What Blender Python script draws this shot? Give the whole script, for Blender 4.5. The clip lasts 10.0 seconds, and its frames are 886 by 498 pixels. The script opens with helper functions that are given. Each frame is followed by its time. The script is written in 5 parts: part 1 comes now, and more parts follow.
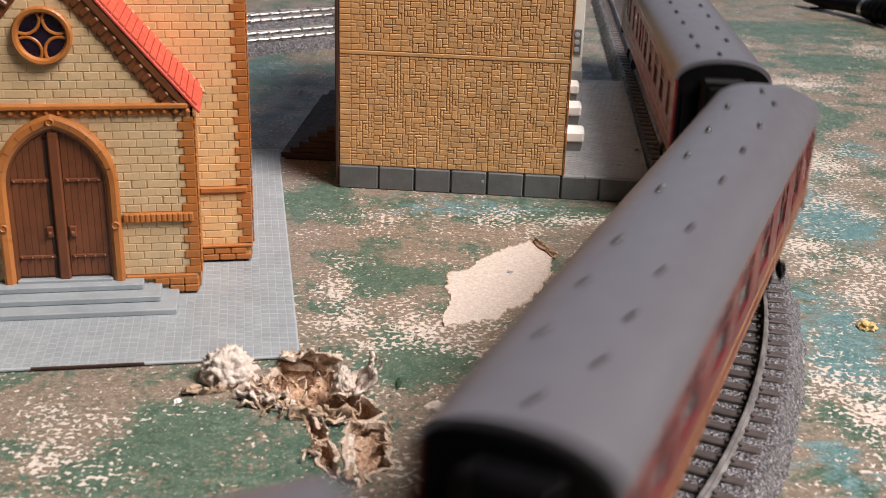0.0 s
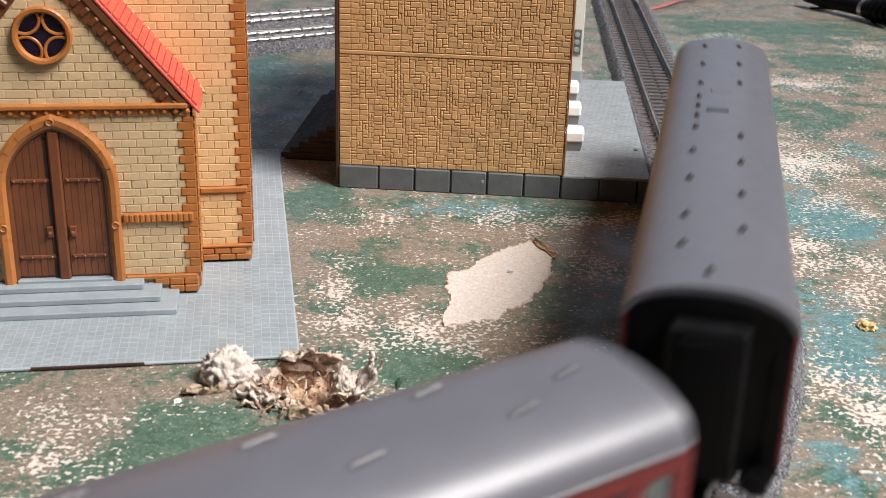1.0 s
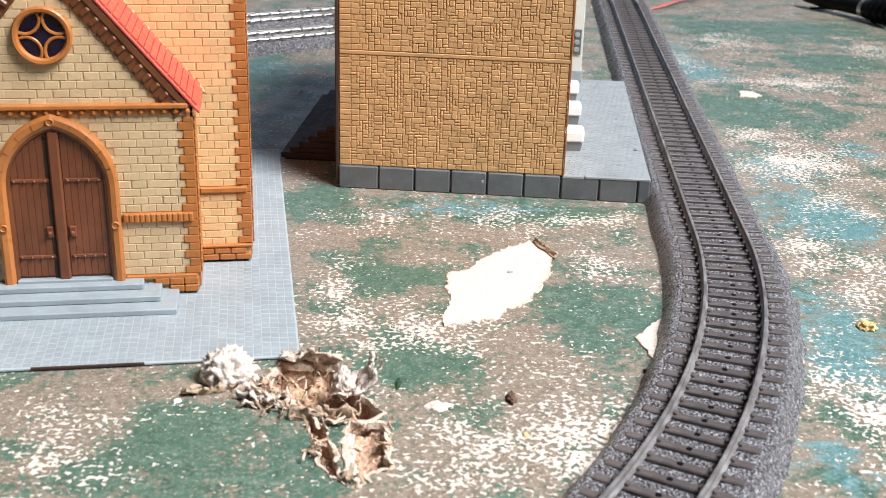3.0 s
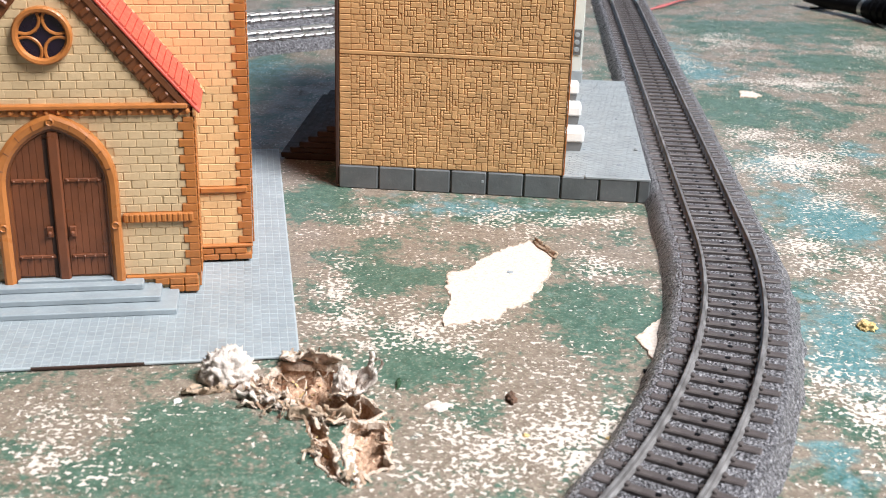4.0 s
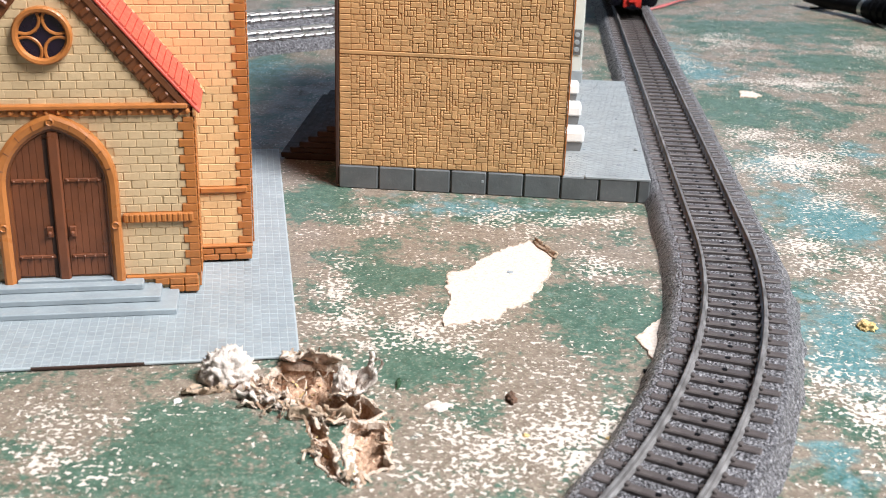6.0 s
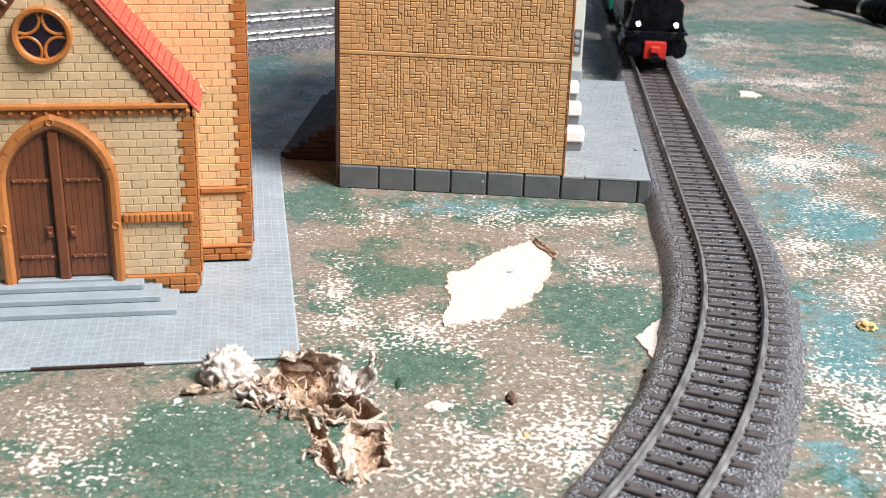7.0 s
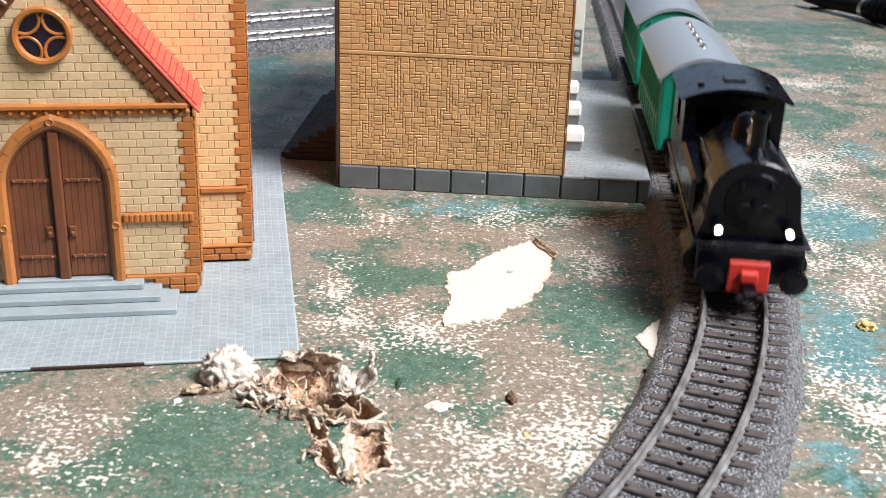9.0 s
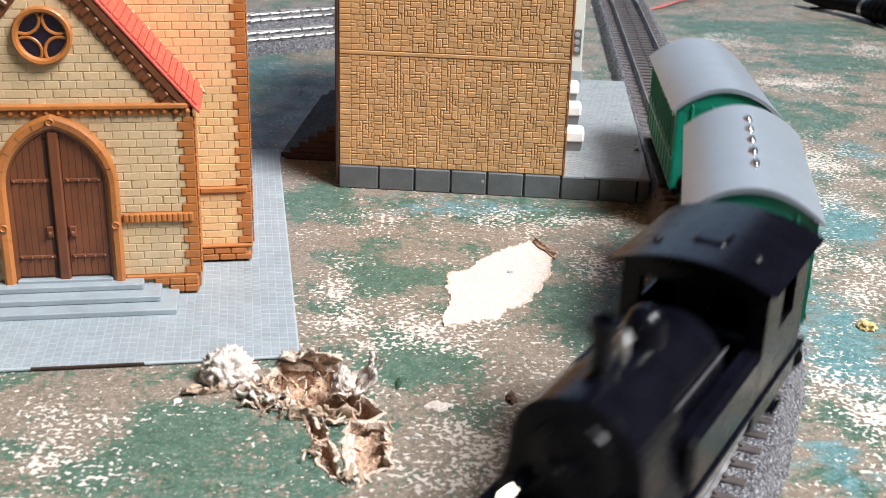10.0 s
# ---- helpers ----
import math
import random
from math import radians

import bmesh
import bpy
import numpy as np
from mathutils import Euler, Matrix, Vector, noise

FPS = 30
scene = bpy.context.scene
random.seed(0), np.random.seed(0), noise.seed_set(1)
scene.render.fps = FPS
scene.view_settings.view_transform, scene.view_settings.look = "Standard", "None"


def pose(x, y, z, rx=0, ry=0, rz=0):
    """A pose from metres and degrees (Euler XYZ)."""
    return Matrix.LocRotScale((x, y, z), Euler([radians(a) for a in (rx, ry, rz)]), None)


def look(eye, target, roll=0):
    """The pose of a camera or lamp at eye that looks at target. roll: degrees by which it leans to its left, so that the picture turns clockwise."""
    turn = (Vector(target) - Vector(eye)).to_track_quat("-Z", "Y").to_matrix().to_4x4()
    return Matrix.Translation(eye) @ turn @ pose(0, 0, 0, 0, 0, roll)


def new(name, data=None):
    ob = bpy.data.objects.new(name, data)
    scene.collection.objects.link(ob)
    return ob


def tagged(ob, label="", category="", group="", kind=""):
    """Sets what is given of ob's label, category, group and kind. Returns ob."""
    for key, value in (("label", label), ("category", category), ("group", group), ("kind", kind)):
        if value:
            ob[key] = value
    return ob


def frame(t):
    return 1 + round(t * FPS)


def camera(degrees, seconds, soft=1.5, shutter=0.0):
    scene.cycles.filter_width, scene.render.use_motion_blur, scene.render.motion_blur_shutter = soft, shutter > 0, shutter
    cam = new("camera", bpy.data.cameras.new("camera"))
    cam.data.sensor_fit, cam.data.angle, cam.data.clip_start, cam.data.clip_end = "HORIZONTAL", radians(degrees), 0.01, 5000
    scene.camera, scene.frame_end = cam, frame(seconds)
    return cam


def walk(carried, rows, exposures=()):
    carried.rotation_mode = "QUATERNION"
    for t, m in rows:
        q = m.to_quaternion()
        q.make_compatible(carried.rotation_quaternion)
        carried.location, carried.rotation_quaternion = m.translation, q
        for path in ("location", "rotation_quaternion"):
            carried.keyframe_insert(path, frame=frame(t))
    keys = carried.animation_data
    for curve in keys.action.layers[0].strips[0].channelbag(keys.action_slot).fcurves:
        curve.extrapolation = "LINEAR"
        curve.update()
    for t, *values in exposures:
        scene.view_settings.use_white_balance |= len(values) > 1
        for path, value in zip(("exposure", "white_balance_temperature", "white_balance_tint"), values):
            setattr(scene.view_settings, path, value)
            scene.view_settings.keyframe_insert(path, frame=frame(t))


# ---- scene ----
import itertools

# ---------- camera ----------
EYE_H = 0.1461
cam = camera(41.78, 10.0, soft=0.7, shutter=0.9)
cam.data.dof.use_dof = True
cam.data.dof.focus_distance, cam.data.dof.aperture_fstop = 0.40, 36.0
EYE = pose(0, 0, EYE_H, 90 - 21.89) @ pose(0, 0, 0, 0, 0, 1.745)
walk(cam, [(0.0, EYE), (10.0, EYE)], exposures=((0, -0.16, 7200, 18), (0.5, -0.09, 6700, 12), (1.0, 0.01, 6700, 12), (1.5, 0.16, 6550, 10), (2.0, 0.27, 6450, 10), (2.6, 0.33, 6370, 10), (8.5, 0.33, 6370, 10), (9.5, 0.29, 6330, 10), (10.0, 0.29, 6330, 10)))

# ---------- world and light ----------
world = bpy.data.worlds.new("world")
scene.world = world
world.use_nodes = True
wn = world.node_tree.nodes
sky = wn.new("ShaderNodeTexSky")
sky.sky_type = "NISHITA"
sky.sun_disc = False
sky.sun_elevation = radians(40)
sky.sun_rotation = radians(90)
world.node_tree.links.new(sky.outputs[0], wn["Background"].inputs[0])
wn["Background"].inputs[1].default_value = 0.12


def window_light(name, m, w, h, power, color):
    la = bpy.data.lights.new(name, "AREA")
    la.shape, la.size, la.size_y, la.energy, la.color = "RECTANGLE", w, h, power, color
    ob = new(name, la)
    ob.matrix_world = m
    return ob


window_light("window_daylight", look((1.06, -0.18, 1.52), (0.0, 0.36, 0.0)), 0.95, 0.80, 88, (0.99, 0.985, 0.98))
window_light("window_daylight", look((0.0, 2.93, 0.95), (0.05, 0.6, 0.0)), 2.2, 1.1, 0.9, (0.95, 0.97, 1.0))


# ---------- materials ----------
class Nodes:
    """A small helper that builds one node material."""

    def __init__(self, name, rough=0.6, metal=0.0, base=(0.5, 0.5, 0.5)):
        self.m = bpy.data.materials.new(name)
        self.m.use_nodes = True
        self.t = self.m.node_tree
        self.b = self.t.nodes["Principled BSDF"]
        self.b.inputs["Roughness"].default_value = rough
        self.b.inputs["Metallic"].default_value = metal
        self.b.inputs["Base Color"].default_value = (*base, 1)
        self.co = self.t.nodes.new("ShaderNodeTexCoord").outputs["Object"]

    def add(self, kind, **sets):
        n = self.t.nodes.new(kind)
        for k, v in sets.items():
            n.inputs[k.replace("_", " ")].default_value = v
        return n

    def link(self, a, b):
        self.t.links.new(a, b)

    def noise(self, scale, detail=4.0, rough=0.55, vec=None):
        n = self.add("ShaderNodeTexNoise", Scale=scale, Detail=detail, Roughness=rough)
        self.link(vec or self.co, n.inputs["Vector"])
        return n.outputs["Fac"]

    def ramp(self, fac, *stops):
        n = self.t.nodes.new("ShaderNodeValToRGB")
        e = n.color_ramp.elements
        while len(e) < len(stops):
            e.new(0.5)
        for el, (p, c) in zip(e, stops):
            el.position, el.color = p, (*c, 1) if len(c) == 3 else c
        self.link(fac, n.inputs["Fac"])
        return n.outputs["Color"]

    def mix(self, fac, a, b, mode="MIX"):
        n = self.t.nodes.new("ShaderNodeMix")
        n.data_type, n.blend_type = "RGBA", mode
        for s, v in ((n.inputs[0], fac), (n.inputs[6], a), (n.inputs[7], b)):
            if isinstance(v, (int, float)):
                s.default_value = v
            elif isinstance(v, tuple):
                s.default_value = (*v, 1)
            else:
                self.link(v, s)
        return n.outputs[2]

    def math(self, op, a, b=0.0):
        n = self.t.nodes.new("ShaderNodeMath")
        n.operation = op
        for s, v in zip(n.inputs, (a, b)):
            if isinstance(v, (int, float)):
                s.default_value = v
            else:
                self.link(v, s)
        return n.outputs[0]

    def bump(self, height, dist, strength=1.0):
        n = self.add("ShaderNodeBump", Strength=strength, Distance=dist)
        self.link(height, n.inputs["Height"])
        self.link(n.outputs[0], self.b.inputs["Normal"])
        return n

    def color(self, sock):
        self.link(sock, self.b.inputs["Base Color"])

    def rough(self, sock):
        self.link(sock, self.b.inputs["Roughness"])


def grey3(v):
    return (v, v, v)


def plastic(name, base, rough=0.45, vary=0.18, grain=900.0, bump=0.00012, piece=0.0, dust=0.0, sheen=0.13, spec=0.5):
    """Moulded plastic with a slight mottling, fine grain and some dust; pieces differ a little."""
    n = Nodes(name, rough)
    n.b.inputs["Specular IOR Level"].default_value = spec
    dark = tuple(c * (1 - vary) for c in base)
    light = tuple(min(1, c * (1 + vary * 0.7)) for c in base)
    c = n.ramp(n.noise(120, 5), (0.3, dark), (0.7, light))
    if piece:
        info = n.t.nodes.new("ShaderNodeObjectInfo").outputs["Random"]
        geo = n.t.nodes.new("ShaderNodeNewGeometry").outputs["Random Per Island"]
        r = n.math("FRACT", n.math("ADD", info, geo))
        c = n.mix(1.0, c, n.ramp(r, (0.0, grey3(1 - piece)), (1.0, grey3(1 + piece * 0.3))), "MULTIPLY")
    if dust:
        d = n.ramp(n.noise(420, 6, 0.7), (0.55, grey3(0)), (0.75, grey3(dust)))
        c = n.mix(d, c, (0.62, 0.58, 0.52))
    n.color(c)
    n.rough(n.ramp(n.noise(260, 4), (0.3, grey3(max(0.05, rough - sheen))), (0.7, grey3(min(1, rough + sheen)))))
    n.bump(n.noise(grain, 4), bump)
    return n.m


M = {}
M["cream"] = plastic("cream_brick_plastic", (0.56, 0.405, 0.235), 0.45, 0.10, piece=0.07)
M["cream_joint"] = plastic("cream_joint_plastic", (0.47, 0.32, 0.165), 0.6, 0.14)
M["nave_cream"] = plastic("warm_cream_brick_plastic", (0.66, 0.42, 0.205), 0.45, 0.10, piece=0.06)
M["ochre"] = plastic("ochre_trim_plastic", (0.40, 0.142, 0.036), 0.36, 0.22, piece=0.06)
# ochre darkened for the roof's shade on the verge; also frame roll and joints
M["shade_joint_brown"] = plastic("brown_shade_joint_plastic", (0.13, 0.042, 0.014), 0.42, 0.25, piece=0.08)
M["doorwood"] = plastic("brown_door_plastic", (0.160, 0.051, 0.021), 0.38, 0.25, piece=0.10)
M["redroof"] = plastic("red_roof_plastic", (0.60, 0.085, 0.055), 0.5, 0.16, piece=0.06, dust=0.08)
M["palegrey"] = plastic("pale_grey_plastic", (0.272, 0.310, 0.335), 0.42, 0.12, dust=0.25)
M["stone"] = plastic("tan_stone_plastic", (0.54, 0.320, 0.143), 0.5, 0.16, piece=0.10)
M["stone_joint"] = plastic("tan_joint_plastic", (0.42, 0.235, 0.095), 0.65, 0.2)
M["basegrey"] = plastic("dark_grey_base_plastic", (0.108, 0.117, 0.122), 0.45, 0.18, dust=0.10, piece=0.05)
M["deck"] = plastic("platform_grey_plastic", (0.26, 0.285, 0.30), 0.40, 0.14, dust=0.25)
M["pavejoint"] = plastic("pale_joint_plastic", (0.36, 0.405, 0.43), 0.4, 0.1)
M["benchgrey"] = plastic("mid_grey_support_plastic", (0.16, 0.165, 0.17), 0.45, 0.15)
M["white"] = plastic("white_plastic", (0.80, 0.80, 0.79), 0.4, 0.05)
M["palegreen"] = plastic("pale_wall_plastic", (0.55, 0.58, 0.55), 0.5, 0.08)
M["stairs"] = plastic("dark_brown_stair_plastic", (0.050, 0.030, 0.024), 0.6, 0.2, spec=0.15)
M["black"] = plastic("black_plastic", (0.004, 0.004, 0.005), 0.42, 0.3, bump=0.00005, spec=0.12)
M["locoblack"] = plastic("loco_black_paint", (0.0025, 0.0025, 0.0052), 0.26, 0.3, bump=0.00001, sheen=0.04, spec=0.24)
M["roofgrey"] = plastic("grey_coach_roof", (0.108, 0.108, 0.127), 0.40, 0.06, bump=0.00003, dust=0.04, sheen=0.03, spec=0.7)
M["silver_roof"] = plastic("light_grey_coach_roof", (0.225, 0.252, 0.288), 0.32, 0.06, bump=0.00003, dust=0.05, sheen=0.02)
M["maroon"] = plastic("maroon_coach_paint", (0.135, 0.013, 0.015), 0.35, 0.16, bump=0.00004)
M["lining"] = plastic("cream_line_paint", (0.36, 0.20, 0.065), 0.4, 0.1)
M["green"] = plastic("green_coach_plastic", (0.008, 0.20, 0.125), 0.38, 0.15, bump=0.00004)
M["redbeam"] = plastic("red_buffer_beam_paint", (0.52, 0.028, 0.018), 0.4, 0.1)
M["ventgrey"] = plastic("dark_grey_vent", (0.05, 0.05, 0.055), 0.35, 0.2)
M["wirered"] = plastic("faded_red_wire", (0.50, 0.14, 0.14), 0.45, 0.15)
M["frosted"] = plastic("frosted_white_window", (0.72, 0.76, 0.74), 0.25, 0.04, bump=0.00001)
M["interior"] = plastic("coach_interior_plastic", (0.30, 0.24, 0.18), 0.6, 0.2)


def glass_mat(name, tint, rough=0.04):
    n = Nodes(name, rough, base=tint)
    n.b.inputs["Transmission Weight"].default_value = 0.75
    n.b.inputs["IOR"].default_value = 1.45
    return n.m


M["glass"] = glass_mat("coach_window_glass", (0.30, 0.36, 0.37))
M["darkglass"] = plastic("dark_window_glass", (0.012, 0.006, 0.016), 0.3, 0.5, bump=0.00002)


def lamp_mat():
    n = Nodes("lit_headlamp_lens", 0.2, base=(1, 1, 0.9))
    n.b.inputs["Emission Color"].default_value = (1.0, 0.93, 0.70, 1)
    n.b.inputs["Emission Strength"].default_value = 9.0
    return n.m


M["lamp"] = lamp_mat()


def rail_mat():
    n = Nodes("nickel_rail", 0.3, 1.0)
    n.color(n.ramp(n.noise(160, 5), (0.35, (0.55, 0.54, 0.53)), (0.7, (0.80, 0.79, 0.78))))
    n.rough(n.ramp(n.noise(300, 4), (0.3, grey3(0.22)), (0.7, grey3(0.45))))
    return n.m


M["rail"] = rail_mat()


def dull_rail_mat():
    n = Nodes("oxidised_rail", 0.42, 0.25)
    n.color(n.ramp(n.noise(160, 5), (0.35, (0.11, 0.103, 0.103)), (0.7, (0.28, 0.272, 0.275))))
    n.rough(n.ramp(n.noise(300, 4), (0.3, grey3(0.36)), (0.7, grey3(0.52))))
    return n.m


M["dullrail"] = dull_rail_mat()
M["sleeper"] = plastic("dark_brown_sleeper_plastic", (0.088, 0.073, 0.071), 0.42, 0.25, piece=0.15, dust=0.08)


def foam_mat():
    n = Nodes("dark_ballast_foam", 0.42)
    v = n.add("ShaderNodeTexVoronoi", Scale=1300.0)
    n.link(n.co, v.inputs["Vector"])
    f = n.noise(1150, 4, 0.65)
    # paler stops put the foam's sheen and glints into its colour
    n.color(n.ramp(f, (0.36, (0.062, 0.060, 0.066)), (0.52, (0.20, 0.195, 0.212)), (0.67, (0.54, 0.53, 0.56))))
    n.rough(n.ramp(n.noise(500, 3), (0.35, grey3(0.22)), (0.7, grey3(0.46))))
    n.bump(n.math("ADD", n.math("MULTIPLY", v.outputs["Distance"], -1.0), n.math("MULTIPLY", f, 0.8)), 0.0014, 1.0)
    return n.m


M["foam"] = foam_mat()


def board_mat():
    """Worn camouflage paint on chipboard: green, brown and teal blotches, flaked to the cream ground; teal also paints
    in sky sheen.
    """
    n = Nodes("worn_painted_board", 0.5)
    n.b.inputs["Specular IOR Level"].default_value = 0.28
    att = {}
    for k in ("green", "teal", "flake"):
        a = n.t.nodes.new("ShaderNodeAttribute")
        a.attribute_name = k
        att[k] = a.outputs["Fac"]
    wob = n.noise(55, 5, 0.6)
    fine = n.noise(420, 5, 0.65)
    g = n.math("ADD", att["green"], n.math("MULTIPLY", n.math("SUBTRACT", wob, 0.5), 1.3))
    g = n.math("ADD", g, n.math("MULTIPLY", n.math("SUBTRACT", fine, 0.5), 0.9))
    gm = n.ramp(g, (0.44, grey3(0)), (0.58, grey3(1)))
    te = n.math("ADD", att["teal"], n.math("MULTIPLY", n.math("SUBTRACT", n.noise(130, 5, 0.6), 0.5), 1.6))
    tm = n.ramp(te, (0.42, grey3(0)), (0.75, grey3(1)))
    brown = n.ramp(n.noise(300, 6, 0.7), (0.3, (0.145, 0.110, 0.083)), (0.7, (0.30, 0.246, 0.202)))
    green = n.ramp(n.noise(260, 6, 0.7), (0.32, (0.034, 0.077, 0.057)), (0.52, (0.070, 0.132, 0.098)), (0.72, (0.14, 0.208, 0.165)))
    teal = n.ramp(n.noise(260, 6, 0.7), (0.3, (0.038, 0.125, 0.132)), (0.5, (0.085, 0.20, 0.215)), (0.7, (0.20, 0.31, 0.32)))
    c = n.mix(gm, brown, green)
    c = n.mix(tm, c, teal)
    # fine speckling of the worn paint
    sp = n.ramp(n.noise(1050, 3, 0.6), (0.54, grey3(0)), (0.64, grey3(0.65)))
    sp = n.math("MULTIPLY", sp, n.math("SUBTRACT", 1.0, n.math("MULTIPLY", gm, 0.45)))
    c = n.mix(sp, c, (0.40, 0.37, 0.29))
    dk = n.ramp(n.noise(820, 4, 0.65), (0.36, grey3(0.45)), (0.48, grey3(0)))
    c = n.mix(dk, c, (0.035, 0.040, 0.028))
    # flakes
    v = n.noise(660, 2.5, 0.5)
    big = n.noise(70, 4, 0.6)
    f = n.math("ADD", n.math("MULTIPLY", v, 0.75), n.math("MULTIPLY", big, 0.35))
    f = n.math("ADD", f, n.math("MULTIPLY", n.math("SUBTRACT", att["flake"], 0.5), 0.36))
    f = n.math("SUBTRACT", f, n.math("MULTIPLY", gm, 0.032))
    fm = n.ramp(f, (0.612, grey3(0)), (0.632, grey3(1)))
    cream = n.ramp(n.noise(500, 4), (0.3, (0.52, 0.455, 0.395)), (0.7, (0.70, 0.64, 0.58)))
    n.color(n.mix(fm, c, cream))
    n.rough(n.ramp(n.noise(90, 4), (0.3, grey3(0.30)), (0.7, grey3(0.52))))
    n.bump(n.math("SUBTRACT", n.math("MULTIPLY", n.noise(800, 4), 0.4), fm), 0.00025, 0.7)
    return n.m


M["board"] = board_mat()


def torn_mat(name, lo, hi):
    n = Nodes(name, 0.85)
    n.color(n.mix(n.ramp(n.noise(900, 6, 0.7), (0.35, grey3(0)), (0.7, grey3(1))), lo, hi))
    n.bump(n.noise(600, 6, 0.7), 0.0006)
    return n.m


M["paper"] = torn_mat("torn_pale_card", (0.54, 0.45, 0.39), (0.74, 0.675, 0.62))
M["whitecard"] = torn_mat("white_torn_card", (0.60, 0.53, 0.46), (0.84, 0.79, 0.73))
M["chip"] = torn_mat("raw_chipboard", (0.30, 0.16, 0.095), (0.76, 0.55, 0.40))
M["fray"] = torn_mat("frayed_card_edge", (0.42, 0.30, 0.22), (0.80, 0.70, 0.60))
M["card"] = torn_mat("torn_brown_card", (0.30, 0.20, 0.13), (0.62, 0.48, 0.36))
M["darkcard"] = torn_mat("dark_brown_card", (0.05, 0.028, 0.018), (0.20, 0.11, 0.07))
M["leaf"] = torn_mat("dark_green_fleck", (0.008, 0.03, 0.012), (0.03, 0.09, 0.04))
M["crumb"] = torn_mat("yellow_crumb", (0.50, 0.32, 0.12), (0.80, 0.62, 0.30))


def wall_mat():
    n = Nodes("painted_room_wall", 0.8)
    n.color(n.ramp(n.noise(3, 5), (0.3, (0.080, 0.080, 0.079)), (0.7, (0.105, 0.105, 0.103))))
    n.bump(n.noise(60, 4), 0.002)
    return n.m


M["wall"] = wall_mat()
M["floorwood"] = plastic("wooden_floor", (0.11, 0.075, 0.05), 0.5, 0.3, grain=40, bump=0.001)


# ---------- mesh helpers ----------
def part(name, bm, material, parent=None, label="", smooth=False, m=None):
    me = bpy.data.meshes.new(name)
    bmesh.ops.recalc_face_normals(bm, faces=bm.faces)
    bm.to_mesh(me)
    bm.free()
    return linked(name, me, material, parent, label, smooth, m)


def linked(name, me, material, parent=None, label="", smooth=False, m=None):
    if material and not me.materials:
        me.materials.append(material)
    if smooth:
        for p in me.polygons:
            p.use_smooth = True
    ob = new(name, me)
    ob.parent = parent
    if m is not None:
        ob.matrix_basis = m
    if label:
        ob["label"] = label
    return ob


def thing(name, label, category, m=None, group="", kind=""):
    ob = new(name)
    ob.empty_display_size = 0.01
    if m is not None:
        ob.matrix_basis = m
    return tagged(ob, label, category, group, kind)


def box(bm, x0, x1, y0, y1, z0, z1, c=0.0, m=None):
    """A box with chamfered edges, added to bm."""
    if c <= 0:
        pts = [(x, y, z) for x in (x0, x1) for y in (y0, y1) for z in (z0, z1)]
        vs = [bm.verts.new(m @ Vector(p) if m else p) for p in pts]
        for f in ((0, 1, 3, 2), (4, 6, 7, 5), (0, 4, 5, 1), (2, 3, 7, 6), (0, 2, 6, 4), (1, 5, 7, 3)):
            bm.faces.new([vs[i] for i in f])
        return vs
    lo, hi = (x0, y0, z0), (x1, y1, z1)
    c = min(c, 0.45 * min(abs(h - l) for l, h in zip(lo, hi)))
    v = {}
    for s in itertools.product((0, 1), repeat=3):
        for ax in range(3):
            p = [(lo[i] + c if not s[i] else hi[i] - c) for i in range(3)]
            p[ax] = hi[ax] if s[ax] else lo[ax]
            v[s, ax] = bm.verts.new(m @ Vector(p) if m else p)
    for ax in range(3):
        a, b = [i for i in range(3) if i != ax]
        for side in (0, 1):
            q = []
            for i, j in ((0, 0), (1, 0), (1, 1), (0, 1)):
                s = [0, 0, 0]
                s[ax], s[a], s[b] = side, i, j
                q.append(v[tuple(s), ax])
            bm.faces.new(q)
        for i, j in itertools.product((0, 1), repeat=2):
            s0, s1 = [0, 0, 0], [0, 0, 0]
            s0[a] = s1[a] = i
            s0[b] = s1[b] = j
            s1[ax] = 1
            bm.faces.new([v[tuple(s0), a], v[tuple(s1), a], v[tuple(s1), b], v[tuple(s0), b]])
    for s in itertools.product((0, 1), repeat=3):
        bm.faces.new([v[s, 0], v[s, 1], v[s, 2]])


def boxed(name, mat, parent, *args, label="", m=None):
    bm = bmesh.new()
    box(bm, *args)
    return part(name, bm, mat, parent, label, m=m)


def prism(bm, pts, d0, d1, axis="y", c=0.0):
    """An outline (a, b) drawn out along an axis from d0 to d1; c: chamfer at the d0 end."""
    def put(a, b, d):
        return {"y": (a, d, b), "x": (d, a, b), "z": (a, b, d)}[axis]
    n = len(pts)
    cx, cy = sum(p[0] for p in pts) / n, sum(p[1] for p in pts) / n
    rings = []
    if c:
        def inset(p):
            r = math.hypot(p[0] - cx, p[1] - cy) or 1
            k = max(0.0, 1 - c / r)
            return cx + (p[0] - cx) * k, cy + (p[1] - cy) * k
        sg = 1 if d1 > d0 else -1
        rings.append([bm.verts.new(put(*inset(p), d0)) for p in pts])
        rings.append([bm.verts.new(put(*p, d0 + sg * c)) for p in pts])
    else:
        rings.append([bm.verts.new(put(*p, d0)) for p in pts])
    rings.append([bm.verts.new(put(*p, d1)) for p in pts])
    for r0, r1 in zip(rings, rings[1:]):
        for i in range(n):
            bm.faces.new([r0[i], r0[(i + 1) % n], r1[(i + 1) % n], r1[i]])
    bm.faces.new(rings[0])
    bm.faces.new(rings[-1])


